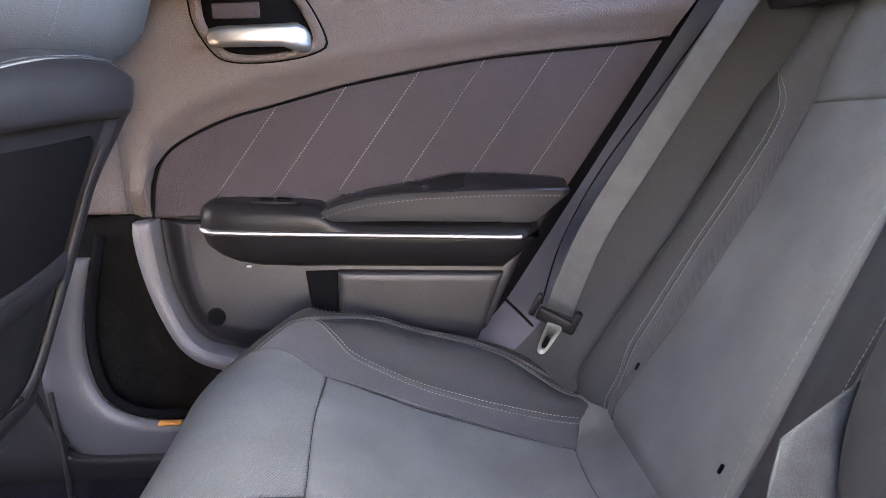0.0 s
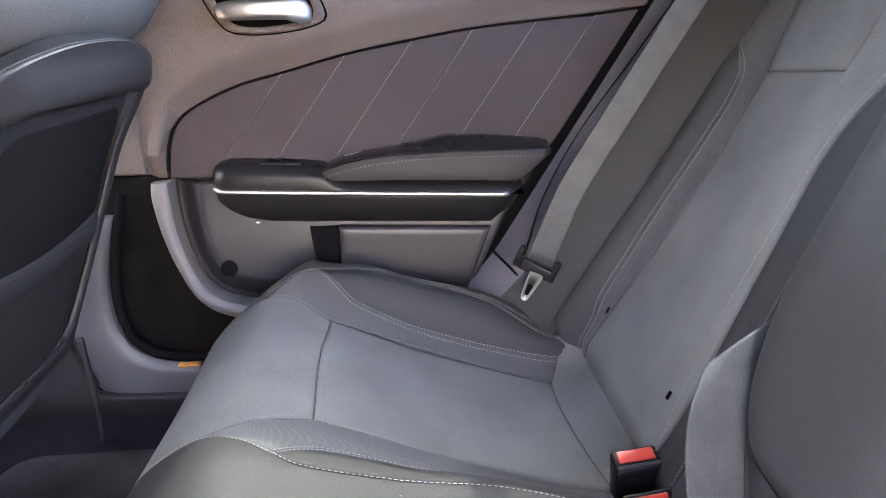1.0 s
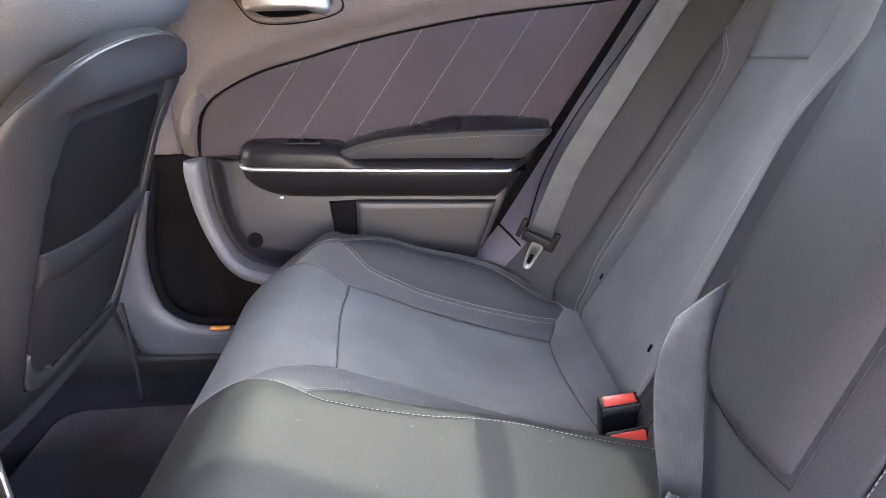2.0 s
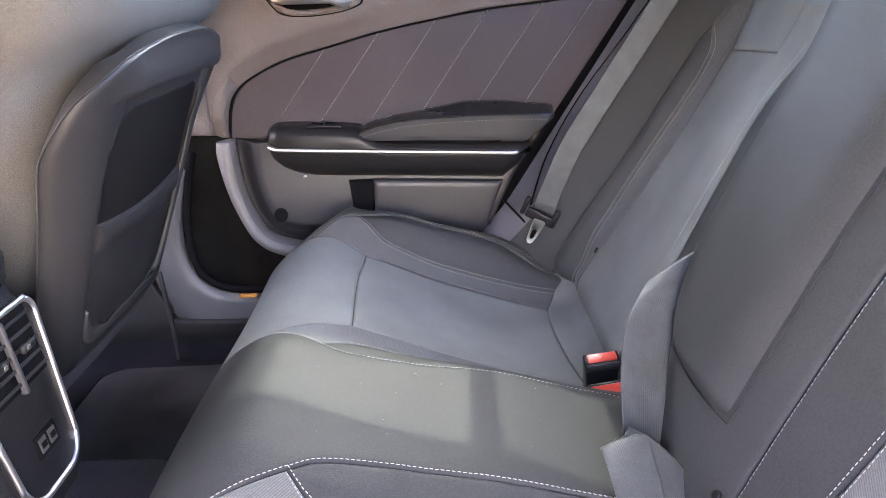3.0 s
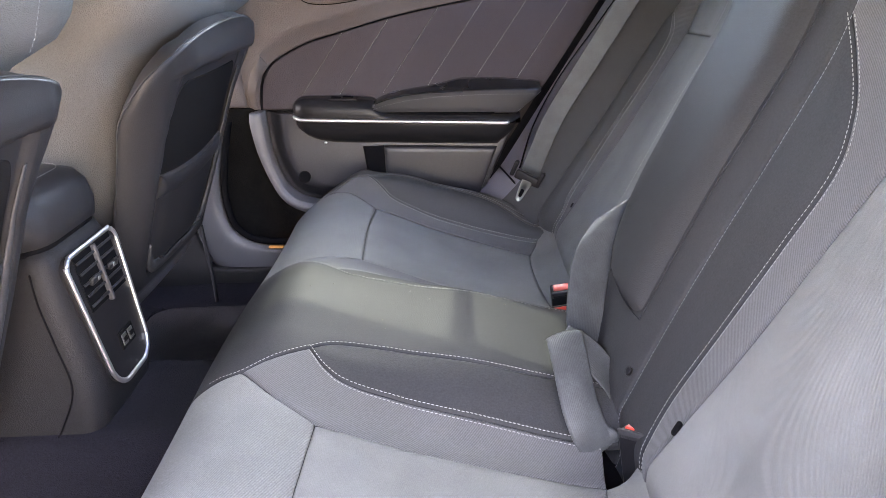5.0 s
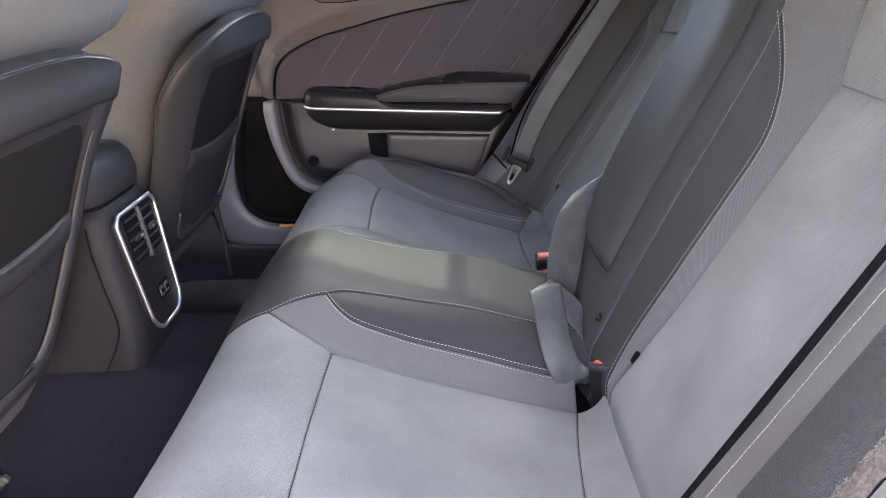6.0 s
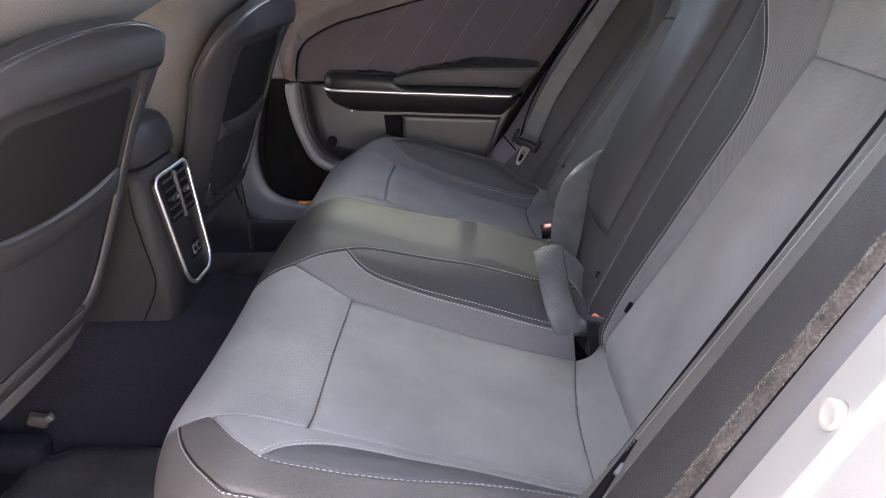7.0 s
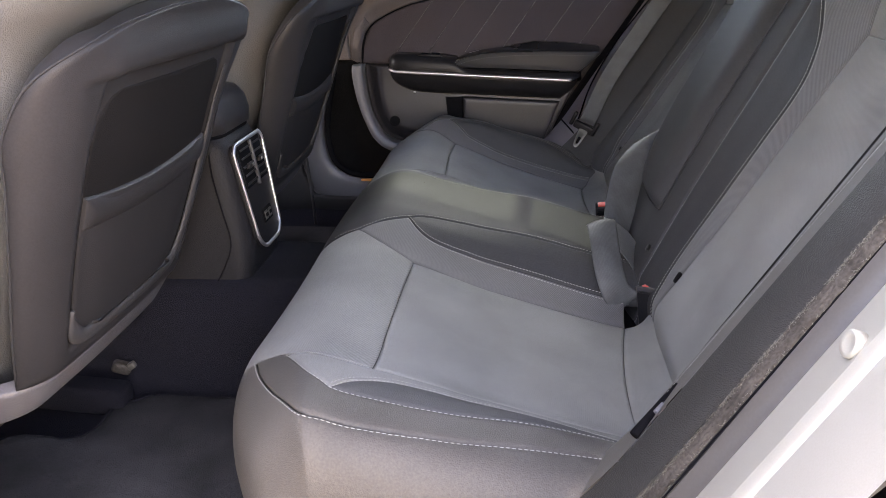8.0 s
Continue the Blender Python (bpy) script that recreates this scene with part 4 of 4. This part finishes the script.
# ---- front seats ----
def front_seat(s, hem, label, shift_x):
    """A front seat seen from behind: a padded cover, a rounded shell with a sunk panel, its pocket, and a lower valance."""
    seat = empty("front_seat", label, "car seat", (-0.45, 0.40 * s, 0.36), "front seats")
    R, C = 0.06, 0.365
    heights = [0.5, 0.6, 0.77, 0.86, 0.93, 0.985, 1.03, 1.08, 1.15, 1.21, 1.25, 1.36]
    half = [0.20, 0.21, 0.235, 0.242, 0.248, 0.25, 0.257, 0.26, 0.25, 0.19, 0.135, 0.12]
    PANEL_Z, PANEL_H = [0.60, 0.645, 0.70, 0.80, 0.92], [0.125, 0.145, 0.155, 0.165, 0.17]

    def shoulder(z):
        """How far the shoulders widen towards the far side of the car."""
        return (0.034 if s > 0 else 0.020) * smooth((z - 0.86) / 0.12) + 0.030 * smooth((z - 0.995) / 0.05)

    def base(l, z):
        h = float(np.interp(z, heights, half)) + shoulder(z)
        e, side = abs(l) - (h - R), math.copysign(1, l)
        if e <= 0:
            y, d = l, 0.0
        elif e < R * math.pi / 2:
            y, d = side * (h - R + R * math.sin(e / R)), R * (1 - math.cos(e / R))
        else:
            y, d = side * h, R + (e - R * math.pi / 2)
        d += 0.014 * (l / 0.28) ** 2
        x = shift_x - 0.239 + 0.367 * (z - 0.93) - d - 0.02 * smooth((0.62 - z) / 0.12)
        return (x, C * s + shoulder(z) + y * s, z)

    def shell(l, z):
        """The shell with its centre sunk and the upper part standing proud of the fold."""
        x, y, z = base(l, z)
        w = float(np.interp(z, PANEL_Z, PANEL_H))
        inside = (1 - smooth((abs(l) - w) / 0.012)) * smooth((z - 0.632) / 0.01)
        fold = 0.954 - 0.10 * l * l
        above = smooth((z - fold) / 0.004)
        x -= 0.010 * inside * (1 - above)
        x += 0.014 * (above - smooth((z - 0.958) / 0.05)) * (1 - smooth((abs(l) - 0.17) / 0.06))
        return (x, y, z)

    rim_run = spline([(0.205, 0.604), (0.222, 0.68), (0.241, 0.78), (0.255, 0.86), (0.270, 0.91), (0.263, 0.960), (0.205, 0.992), (0.10, 1.010), (0.004, 1.014)], 150)
    patch("back_shell", rim_run * [-1, 1], rim_run, proud(shell, 0.004, s), 110, SHELL, seat, "dark vinyl seat back shell", flip=s, depth=0.005, width=0.010, groove=(1, 0, 1, 1), skirt=0.02)
    tube("shell_edge", [proud(base, 0.0, s)(l, z) for l, z in np.vstack([rim_run * [-1, 1], rim_run[::-1]])[::3]], 0.0014, PANEL, seat, "dark shell joint", n=160)
    cover = []
    for z in np.linspace(0.53, 1.36, 36):
        h = float(np.interp(z, heights, half)) - 0.006 + shoulder(z)
        x0 = shift_x - 0.239 + 0.367 * (z - 0.93) - 0.02 - 0.045 * (1 - smooth((z - 0.98) / 0.06))
        ring = []
        for k in range(40):
            a = 2 * math.pi * k / 40
            cx, cy = math.copysign(abs(math.cos(a)) ** 0.45, math.cos(a)), math.copysign(abs(math.sin(a)) ** 0.45, math.sin(a))
            ring.append(Vector((x0 - 0.12 + 0.12 * cx + 0.03 * abs(cy) * (cx < 0) * -1, C * s + shoulder(z) + h * cy * s, z)))
        cover.append(ring)
    loft("seat_cover", cover, SEAT_VINYL, seat, "taupe leather seat cover")
    inner = [(0.128, 0.934), (0.150, 0.926), (0.160, 0.908), (0.163, 0.885), (0.161, 0.80), (0.153, 0.72), (0.145, 0.68), (0.128, 0.652), (0.10, 0.642)]
    side = spline(inner, 70)
    patch("pocket_back", side * [-1, 1], side, proud(shell, 0.0055, s), 40, NET, seat, "black pocket lining", flip=s, depth=0.002, skirt=0.01)
    k0 = int(np.argmin(np.abs(side[:, 1] - hem)))
    low = side[k0:] * [0.985, 1]
    front = lambda l, z: shell(l, z - 0.012 * (1 - (l / 0.16) ** 2) * smooth((z - 0.66) / 0.1))
    patch("pocket_front", low * [-1, 1], low, proud(front, 0.008, s), 40, SHELL, seat, "dark vinyl pocket front", flip=s, depth=0.002, puff=0.005, skirt=0.012)
    w = low[0][0]
    rail = spline([(-w, hem - 0.018), (0, hem - 0.018), (w, hem - 0.018)], 50)
    patch("pocket_hem", rail + [0, 0.018], rail * [0.985, 1] - [0, 0.018], proud(front, 0.015, s), 12, SHELL, seat, "padded dark pocket hem", flip=s, depth=0.006, width=0.008, puff=0.003, skirt=0.014)
    bar = spline([(0.172, 0.918), (0.171, 0.88), (0.168, 0.80), (0.161, 0.72), (0.152, 0.675), (0.133, 0.645), (0.10, 0.635), (0.0, 0.634)], 80)
    rings = []
    tail = (bar * [-s, 1])[::-1]
    run = np.vstack([bar * [s, 1], tail[tail[:, 1] < 0.69]])
    for i, (l, z) in enumerate(run):
        a, b = run[max(0, i - 1)], run[min(len(run) - 1, i + 1)]
        t = (b - a) / np.linalg.norm(b - a)
        n2 = np.array([-t[1], t[0]])
        grow = 0.3 + 0.7 * smooth((0.93 - z) / 0.2)
        wide = 0.0115 * grow * (1.0 if i < 80 else 0.2 + 0.8 * smooth((0.69 - z) / 0.04))
        ring = []
        for k in range(10):
            ang = 2 * math.pi * k / 10
            p = np.array([l, z]) + n2 * wide * math.cos(ang)
            ring.append(Vector(proud(base, 0.001 + 0.0045 * grow * max(-0.5, math.sin(ang)), s)(*p)))
        rings.append(ring)
    loft("pocket_frame", rings, FRAME, seat, "grey pocket edging")
    ls = np.linspace(-1, 1, 50)
    v0 = np.array([[k * 0.232, 0.602] for k in ls])
    v1 = np.array([[k * 0.225, 0.553] for k in ls])
    patch("valance", v0, v1, lambda l, z: (base(l, z)[0] - 0.004 - 0.10 * max(0, 0.6 - z), base(l, z)[1], z), 12, LIP, seat, "grey lower valance", flip=s, depth=0.004, skirt=0.015)
    rounded_box("seat_base", pose(-0.72, 0.40 * s, 0.49), (0.36, 0.40, 0.10), 0.03, PANEL, seat, "dark seat base")
    for y in (0.215, 0.56):
        rounded_box("seat_rail", pose(-0.62 if s < 0 and y < 0.5 else -0.80, y * s, 0.385, 0, 4, 0), (0.30, 0.05, 0.05), 0.012, CARPET, seat, "dark seat rail")
        if s > 0 or y > 0.5:
            continue
        rail_end = rounded_box("rail_end", pose(-0.50, (y - 0.045) * s, 0.408, 0, 25, 20), (0.032, 0.020, 0.020), 0.006, RUST, seat, "rusty metal rail end")
        rounded_box("rail_bolt", pose(-0.482, (y - 0.045) * s, 0.412, 0, 60, 10), (0.012, 0.012, 0.014), 0.003, FLANGE, rail_end, "dull worn bolt")
    stitches("stitching", [np.array([[-0.1, z] for z in np.linspace(1.03, 1.3, 60)])], proud(base, 0.006, s), DARK_THREAD, seat, flip=s)
    return settle(seat)


front_seat(1, 0.803, "taupe front seat with sagging black back pocket by the pillar", 0.022)
front_seat(-1, 0.825, "taupe front seat with black back pocket by the doorway", 0.0)

# ---- centre console ----
console = empty("centre_console", "dark centre console with chrome-framed rear vents", "console", (-0.4, 0, 0.53))


def round_ring(x0, x1, h, z, r=0.03, n=6, tilt=0.0):
    pts = []
    for cx, cy, a0 in ((x1 - r, h - r, 0), (x0 + r, h - r, 90), (x0 + r, -h + r, 180), (x1 - r, -h + r, 270)):
        for k in range(n):
            a = radians(a0 + 90 * k / (n - 1))
            pts.append(Vector((cx + r * math.cos(a), cy + r * math.sin(a), z + tilt * (cx + r * math.cos(a) - x1))))
    return pts


loft("console_body", [round_ring(-0.95, xr, h, z, 0.028) for z, xr, h in ((0.40, -0.30, 0.10), (0.48, -0.292, 0.098), (0.53, -0.290, 0.094), (0.565, -0.282, 0.09), (0.60, -0.282, 0.088), (0.70, -0.297, 0.086), (0.765, -0.307, 0.085), (0.782, -0.314, 0.083))], CONSOLE, console, "dark grained console sides")
lid = loft("console_lid", [round_ring(-0.8, xr, h, z, 0.045) for z, xr, h in ((0.785, -0.318, 0.086), (0.79, -0.309, 0.094), (0.81, -0.308, 0.098), (0.835, -0.314, 0.098), (0.85, -0.325, 0.092), (0.857, -0.345, 0.078), (0.859, -0.38, 0.05))], SHELL, console, "padded dark leather lid")
loft("lid_joint", [round_ring(-0.8, -0.314, 0.088, z, 0.04) for z in (0.780, 0.788)], BLACK, console, "dark joint under the lid")
run = np.array([(v.x, v.y) for v in round_ring(-0.7, -0.343, 0.08, 0, 0.04, 10)])
run = np.vstack([run[-10:], run[:10]])
stitches("stitching", [spline(run, 120), spline(run * 0.965 + np.array([-0.012, 0]), 120)], lambda x, y: (x, y, 0.8565), THREAD, lid, flip=1)

FU, FN = Vector((-0.028, 0, 0.187)).normalized(), Vector((0.187, 0, 0.028)).normalized()
FC = Vector((-0.2895, 0.004, 0.674))


def face(y, v, lift=0.0):
    """A place on the vent panel: y across, v up from its middle."""
    return FC + Vector((0, y, 0)) + FU * v + FN * lift


panel_edge = []
for cx, cv, a0 in ((0.054, 0.076, 0), (-0.054, 0.076, 90), (-0.042, -0.076, 180), (0.042, -0.076, 270)):
    r = 0.018 if cv > 0 else 0.036
    cx, cv = cx - math.copysign(r - 0.017, cx), cv - math.copysign(r - 0.018, cv)
    for k in range(9):
        a = radians(a0 + 90 * k / 8)
        panel_edge.append((cx + r * math.cos(a), cv + r * math.sin(a)))
loft("vent_panel", [[face(y * k, v * k, l) for y, v in panel_edge] for k, l in ((1, -0.01), (1, 0.004), (0.97, 0.005))], GLOSS, console, "dark vent panel")
frame_pts = [face(y, v, 0.005) for y, v in panel_edge]
frame_run = spline([tuple(p) for p in frame_pts + frame_pts[:1]], 121)
n = 120
rings = []
for i in range(n):
    t = Vector(frame_run[(i + 1) % n] - frame_run[i - 1]).normalized()
    w = FN.cross(t)
    rings.append([Vector(frame_run[i]) + w * 0.0036 * math.cos(2 * math.pi * k / 8) + FN * 0.003 * math.sin(2 * math.pi * k / 8) for k in range(8)])
rings.append(rings[0])
loft("chrome_frame", rings, CHROME, console, "satin chrome frame", caps=False)
AX = [Vector((0, 1, 0)), FU, FN]
for sgn in (-1, 1):
    vent = link("vent", box_verts(face(0.0275 * sgn, 0.053, 0.0052), AX, (0.050, 0.074, 0.002)), BOX, BLACK, console, "black air vent", smooth=False)
    for k in range(5):
        v = 0.053 + (k - 2) * 0.0145
        tiltax = [AX[0], (FU * 0.95 - FN * 0.3).normalized(), (FN * 0.95 + FU * 0.3).normalized()]
        link("slat", box_verts(face(0.0275 * sgn, v, 0.0085), tiltax, (0.049, 0.0034, 0.0016)), BOX, SLAT, vent, smooth=False)
    rounded_box("vent_slider", Matrix.Translation(face(0.027 * sgn, 0.052, 0.0105)) @ Matrix.Rotation(radians(8.5), 4, "Y"), (0.007, 0.024, 0.010), 0.003, SLAT, vent, "dark vent slider")
    rounded_box("slider_mark", Matrix.Translation(face(0.023 * sgn, 0.052, 0.0142)), (0.002, 0.006, 0.005), 0.0008, STEEL, vent, "pale slider mark")
rounded_box("vent_divider", Matrix.Translation(face(0, 0.051, 0.008)) @ Matrix.Rotation(radians(-8.5), 4, "Y"), (0.008, 0.0065, 0.080), 0.0025, FRAME, console, "grey vent divider")
usb = link("usb_panel", box_verts(face(0.004, -0.045, 0.0055), AX, (0.042, 0.024, 0.003)), BOX, BLACK, console, "black socket panel", smooth=False)
for y in (-0.006, 0.013):
    link("usb_socket", box_verts(face(y, -0.045, 0.0075), AX, (0.013, 0.015, 0.002)), BOX, STEEL, usb, "metal socket", smooth=False)
    link("socket_tongue", box_verts(face(y, -0.045, 0.0088), AX, (0.009, 0.006, 0.0014)), BOX, BLACK, usb, smooth=False)
tube("body_joint", [(-0.332, -0.0862, 0.76), (-0.330, -0.0872, 0.72), (-0.321, -0.0878, 0.666), (-0.312, -0.0895, 0.605), (-0.333, -0.0945, 0.553), (-0.350, -0.0965, 0.528)], 0.0012, BLACK, console, "fine joint in the console side", n=30)
settle(console)


# ---- mats ----
def floor_mat(s, y0, y1, x0, x1, label, tongue=()):
    """A bound carpet mat with rounded corners lying on the floor."""
    ob = empty("floor_mat", label, "floor mat", ((x0 + x1) / 2, s * (y0 + y1) / 2, 0.36), "floor mats")
    pts = []
    r = 0.05
    for cx, cy, a0 in ((x1 - r, y1 - r, 0), (x0 + r, y1 - r, 90), (x0 + r, y0 + r, 180), (x1 - r, y0 + r, 270)):
        for k in range(8):
            a = radians(a0 + 90 * k / 7)
            pts.append((cx + r * math.cos(a), cy + r * math.sin(a)))
    if tongue:
        pts = pts[:8] + [tuple(p) for p in spline(tongue, 40)] + pts[18:]
    mx, my = (x0 + x1) / 2, (y0 + y1) / 2
    rings = []
    for k, dz in ((1, -0.004), (1, 0.010), (0.985, 0.014), (0.9, 0.013), (0.7, 0.012), (0.45, 0.012), (0.2, 0.012), (0.02, 0.012)):
        rings.append([Vector((mx + (x - mx) * k, s * (my + (y - my) * k), 0.357 + dz + 0.003 * noise.noise((x * 8, y * 8 * s, k)))) for x, y in pts])
    loft("carpet", rings, MAT, ob, "grey carpet mat")
    run = [(x, s * y, 0.367) for x, y in pts]
    tube("binding", run + run[:1], 0.0045, CARPET, ob, "dark bound edge", n=160)
    return settle(ob)


floor_mat(-1, 0.19, 0.70, -0.472, 0.0, "grey carpet floor mat reaching under the front seat", [(-0.30, 0.70), (-0.58, 0.698), (-0.625, 0.67), (-0.63, 0.60), (-0.63, 0.38), (-0.615, 0.328), (-0.566, 0.319), (-0.52, 0.325), (-0.496, 0.314), (-0.488, 0.29), (-0.488, 0.225), (-0.482, 0.205)])
floor_mat(1, 0.20, 0.668, -0.52, 0.0, "dark grey carpet floor mat with bound edge")

# ---- belts and buckles ----
far_belt = empty("seat_belt", "grey seat belt with steel tongue hanging beside the backrest", "seat belt", (0.33, 0.66, 0.6), "seat belts")
ribbon("webbing", [(0.334, 0.662, 0.655), (0.352, 0.662, 0.70), (0.386, 0.662, 0.775), (0.445, 0.662, 0.869), (0.516, 0.662, 0.98), (0.575, 0.655, 1.075), (0.65, 0.63, 1.20)], [(0.9, -0.25, -0.35)] * 3 + [(0.88, -0.2, -0.4)] * 4, 0.041, 0.0014, WEB, far_belt, "grey ribbed webbing")
ribbon("return_webbing", [(0.315, 0.69, 0.66), (0.345, 0.695, 0.75), (0.40, 0.695, 0.85), (0.48, 0.69, 0.96), (0.57, 0.675, 1.09)], [(0.3, 0.9, 0.0)] * 5, 0.014, 0.0014, BLACK, far_belt, "dark webbing strand behind")
TZ = Vector((0.42, -0.12, 0.9)).normalized()
TX = Vector((0.9, -0.25, -0.35))
TX = (TX - TZ * TX.dot(TZ)).normalized()
TM = Matrix((TX, TZ.cross(TX), TZ)).transposed().to_4x4()
tong = rounded_box("tongue_body", Matrix.Translation((0.328, 0.655, 0.645)) @ TM, (0.056, 0.011, 0.020), 0.004, GLOSS, far_belt, "black tongue grip")
for k in (-1, 1):
    rounded_box("tongue_ear", Matrix.Translation(Vector((0.328, 0.655, 0.655)) + TX * 0.03 * k) @ TM, (0.010, 0.014, 0.036), 0.004, GLOSS, far_belt)
c0 = Vector((0.316, 0.652, 0.618))
outer_rim = spline([(-0.015, 0.024), (-0.0135, 0.006), (-0.0105, -0.012), (-0.007, -0.021), (0.0, -0.024), (0.007, -0.021), (0.0105, -0.012), (0.0135, 0.006), (0.015, 0.024), (0.0, 0.026), (-0.015, 0.024)], 49)[:-1]
slot_rim = spline([(-0.0055, 0.004), (-0.0055, -0.004), (-0.0045, -0.011), (-0.002, -0.0145), (0.0, -0.015), (0.002, -0.0145), (0.0045, -0.011), (0.0055, -0.004), (0.0055, 0.004), (0.0, 0.006), (-0.0055, 0.004)], 49)[:-1]
TY = TZ.cross(TX)
loft("tongue_plate", [[c0 + TX * x * 0.72 + TZ * z + TY * d for x, z in run] for run, d in ((outer_rim, -0.0014), (outer_rim, 0.0014), (slot_rim, 0.0014), (slot_rim, -0.0014), (outer_rim, -0.0014))], STEEL, far_belt, "dull steel tongue with a slot", caps=False)
# Added black block makes the open slot read as shaded.
rounded_box("tongue_slot_backing", Matrix.Translation(c0 - TZ * 0.0045 + TY * 0.0002) @ TM, (0.0075, 0.0018, 0.018), 0.0008, BLACK, far_belt, "black backing added to darken the tongue slot")
settle(far_belt)

mid_belt = empty("centre_seat_belt", "grey seat belt folded on the middle of the bench", "seat belt", (0.35, 0.0, 0.6), "seat belts")
LEFT = spline([(0.318, -0.075, 0.585), (0.313, -0.042, 0.633), (0.322, 0.015, 0.674), (0.340, 0.066, 0.708), (0.371, 0.112, 0.732)], 40)
RIGHT = spline([(0.362, -0.045, 0.560), (0.361, -0.015, 0.603), (0.382, 0.05, 0.672), (0.408, 0.098, 0.727), (0.438, 0.129, 0.766)], 40)
rings = []
for i in range(44):
    a, b = Vector(LEFT[min(i, 39)]), Vector(RIGHT[min(i, 39)])
    if i > 39:
        k = (i - 39) / 4
        a, b = a + Vector((0.045, 0.02, -0.012)) * k, b + Vector((0.02, 0.006, -0.010)) * k
    out = Vector((-0.75, -0.62, 0.2))
    row = []
    for h in (1, -1):
        for u in (np.linspace(0, 1, 21) if h > 0 else np.linspace(1, 0, 21)):
            bow = 0.003 * math.sin(math.pi * u) 
            row.append(a.lerp(b, float(u)) + out.normalized() * (bow + h * 0.0007))
    rings.append(row)
loft("webbing", rings, WEB, mid_belt, "grey ribbed webbing")
ribbon("folded_webbing", [(0.3045, -0.072, 0.6475), (0.3050, -0.085, 0.6465), (0.307, -0.115, 0.632), (0.310, -0.142, 0.611), (0.315, -0.160, 0.590), (0.324, -0.170, 0.568), (0.338, -0.166, 0.552), (0.350, -0.145, 0.548)], [(0.83, 0.54, 0.16), (0.84, 0.53, 0.14), (0.87, 0.45, 0.05), (0.9, 0.4, 0.0), (0.92, 0.36, 0.05), (0.88, 0.42, 0.15), (0.84, 0.5, 0.2), (0.84, 0.5, 0.2)], 0.047, 0.0014, WEB, mid_belt, "folded grey webbing", bow=0.005)
ribbon("lower_webbing", [(0.302, -0.070, 0.645), (0.322, -0.080, 0.636), (0.342, -0.090, 0.620), (0.356, -0.098, 0.600), (0.366, -0.10, 0.57)], [(0.7, 0.68, 0.16), (0.6, 0.75, 0.2), (0.4, 0.85, 0.3), (0.2, 0.9, 0.3), (0.1, 0.9, 0.3)], 0.047, 0.0014, WEB, mid_belt, "grey webbing under the fold")
verts, faces = [], []
for i in range(15):
    c = Vector((0.3063, -0.0975, 0.6432)) + Vector((random.gauss(0, 0.006), random.gauss(0, 0.005), 0))
    c.z += (c.y + 0.0975) * 0.45 + (c.x - 0.3063) * 0.16
    r = random.uniform(0.0004, 0.0011)
    b = len(verts)
    verts += [c + Vector((r * math.cos(a), r * math.sin(a), 0.45 * r * math.sin(a) + 0.0012)) for a in (0, 1.3, 2.5, 3.8, 5.1)] + [c + Vector((0, 0, 0.0018))]
    faces += [(b + k, b + (k + 1) % 5, b + 5) for k in range(5)]
tagged(link("dried_stain", verts, faces, FLUFF, mid_belt, "pale dried stain on the fold", smooth=False), kind="stuff")
settle(mid_belt)


def buckle(place, ahead, up, label):
    """A seat belt buckle with a red release button; ahead: the way its button faces."""
    b = empty("seat_belt_buckle", label, "buckle", place, "belt buckles")
    z = Vector(ahead).normalized()
    x = Vector(up).cross(z).normalized()
    m = Matrix.Translation(place) @ Matrix((x, z.cross(x), z)).transposed().to_4x4()
    rounded_box("buckle_body", m @ pose(0, 0, -0.03), (0.048, 0.027, 0.075), 0.004, GLOSS, b, "black buckle body")
    rounded_box("release_button", m @ pose(0, 0.002, 0.0025), (0.038, 0.015, 0.014), 0.002, RED, b, "red release button")
    rounded_box("buckle_rim", m @ pose(0, -0.0115, 0.004), (0.046, 0.004, 0.012), 0.0015, FRAME, b, "dark grey button rim")
    return settle(b)


buckle((0.346, 0.205, 0.583), (-0.1, -0.3, 0.93), (0, 1, 0), "black belt buckle with red button in the seat gap")
buckle((0.340, 0.142, 0.574), (-0.2, -0.7, 0.65), (0.1, 1, 0), "black belt buckle with red button leaning low")
buckle((0.376, -0.192, 0.580), (-0.1, 0.15, 0.95), (0.7, 0.7, 0), "black belt buckle with worn red button beside the belt")

guide = empty("belt_anchor", "black plastic belt anchor beside the near bench end", "belt anchor", (0.3, -0.66, 0.65))
tube("anchor_cover", [(0.276, -0.698, 0.672), (0.288, -0.687, 0.680), (0.304, -0.672, 0.690), (0.317, -0.660, 0.699)], 0.0045, BLACK, guide, "black anchor cover", n=24)
tube("anchor_clip", [(0.295, -0.687, 0.688), (0.302, -0.680, 0.692)], 0.0030, LIP, guide, "bright anchor clip", n=8)
settle(guide)
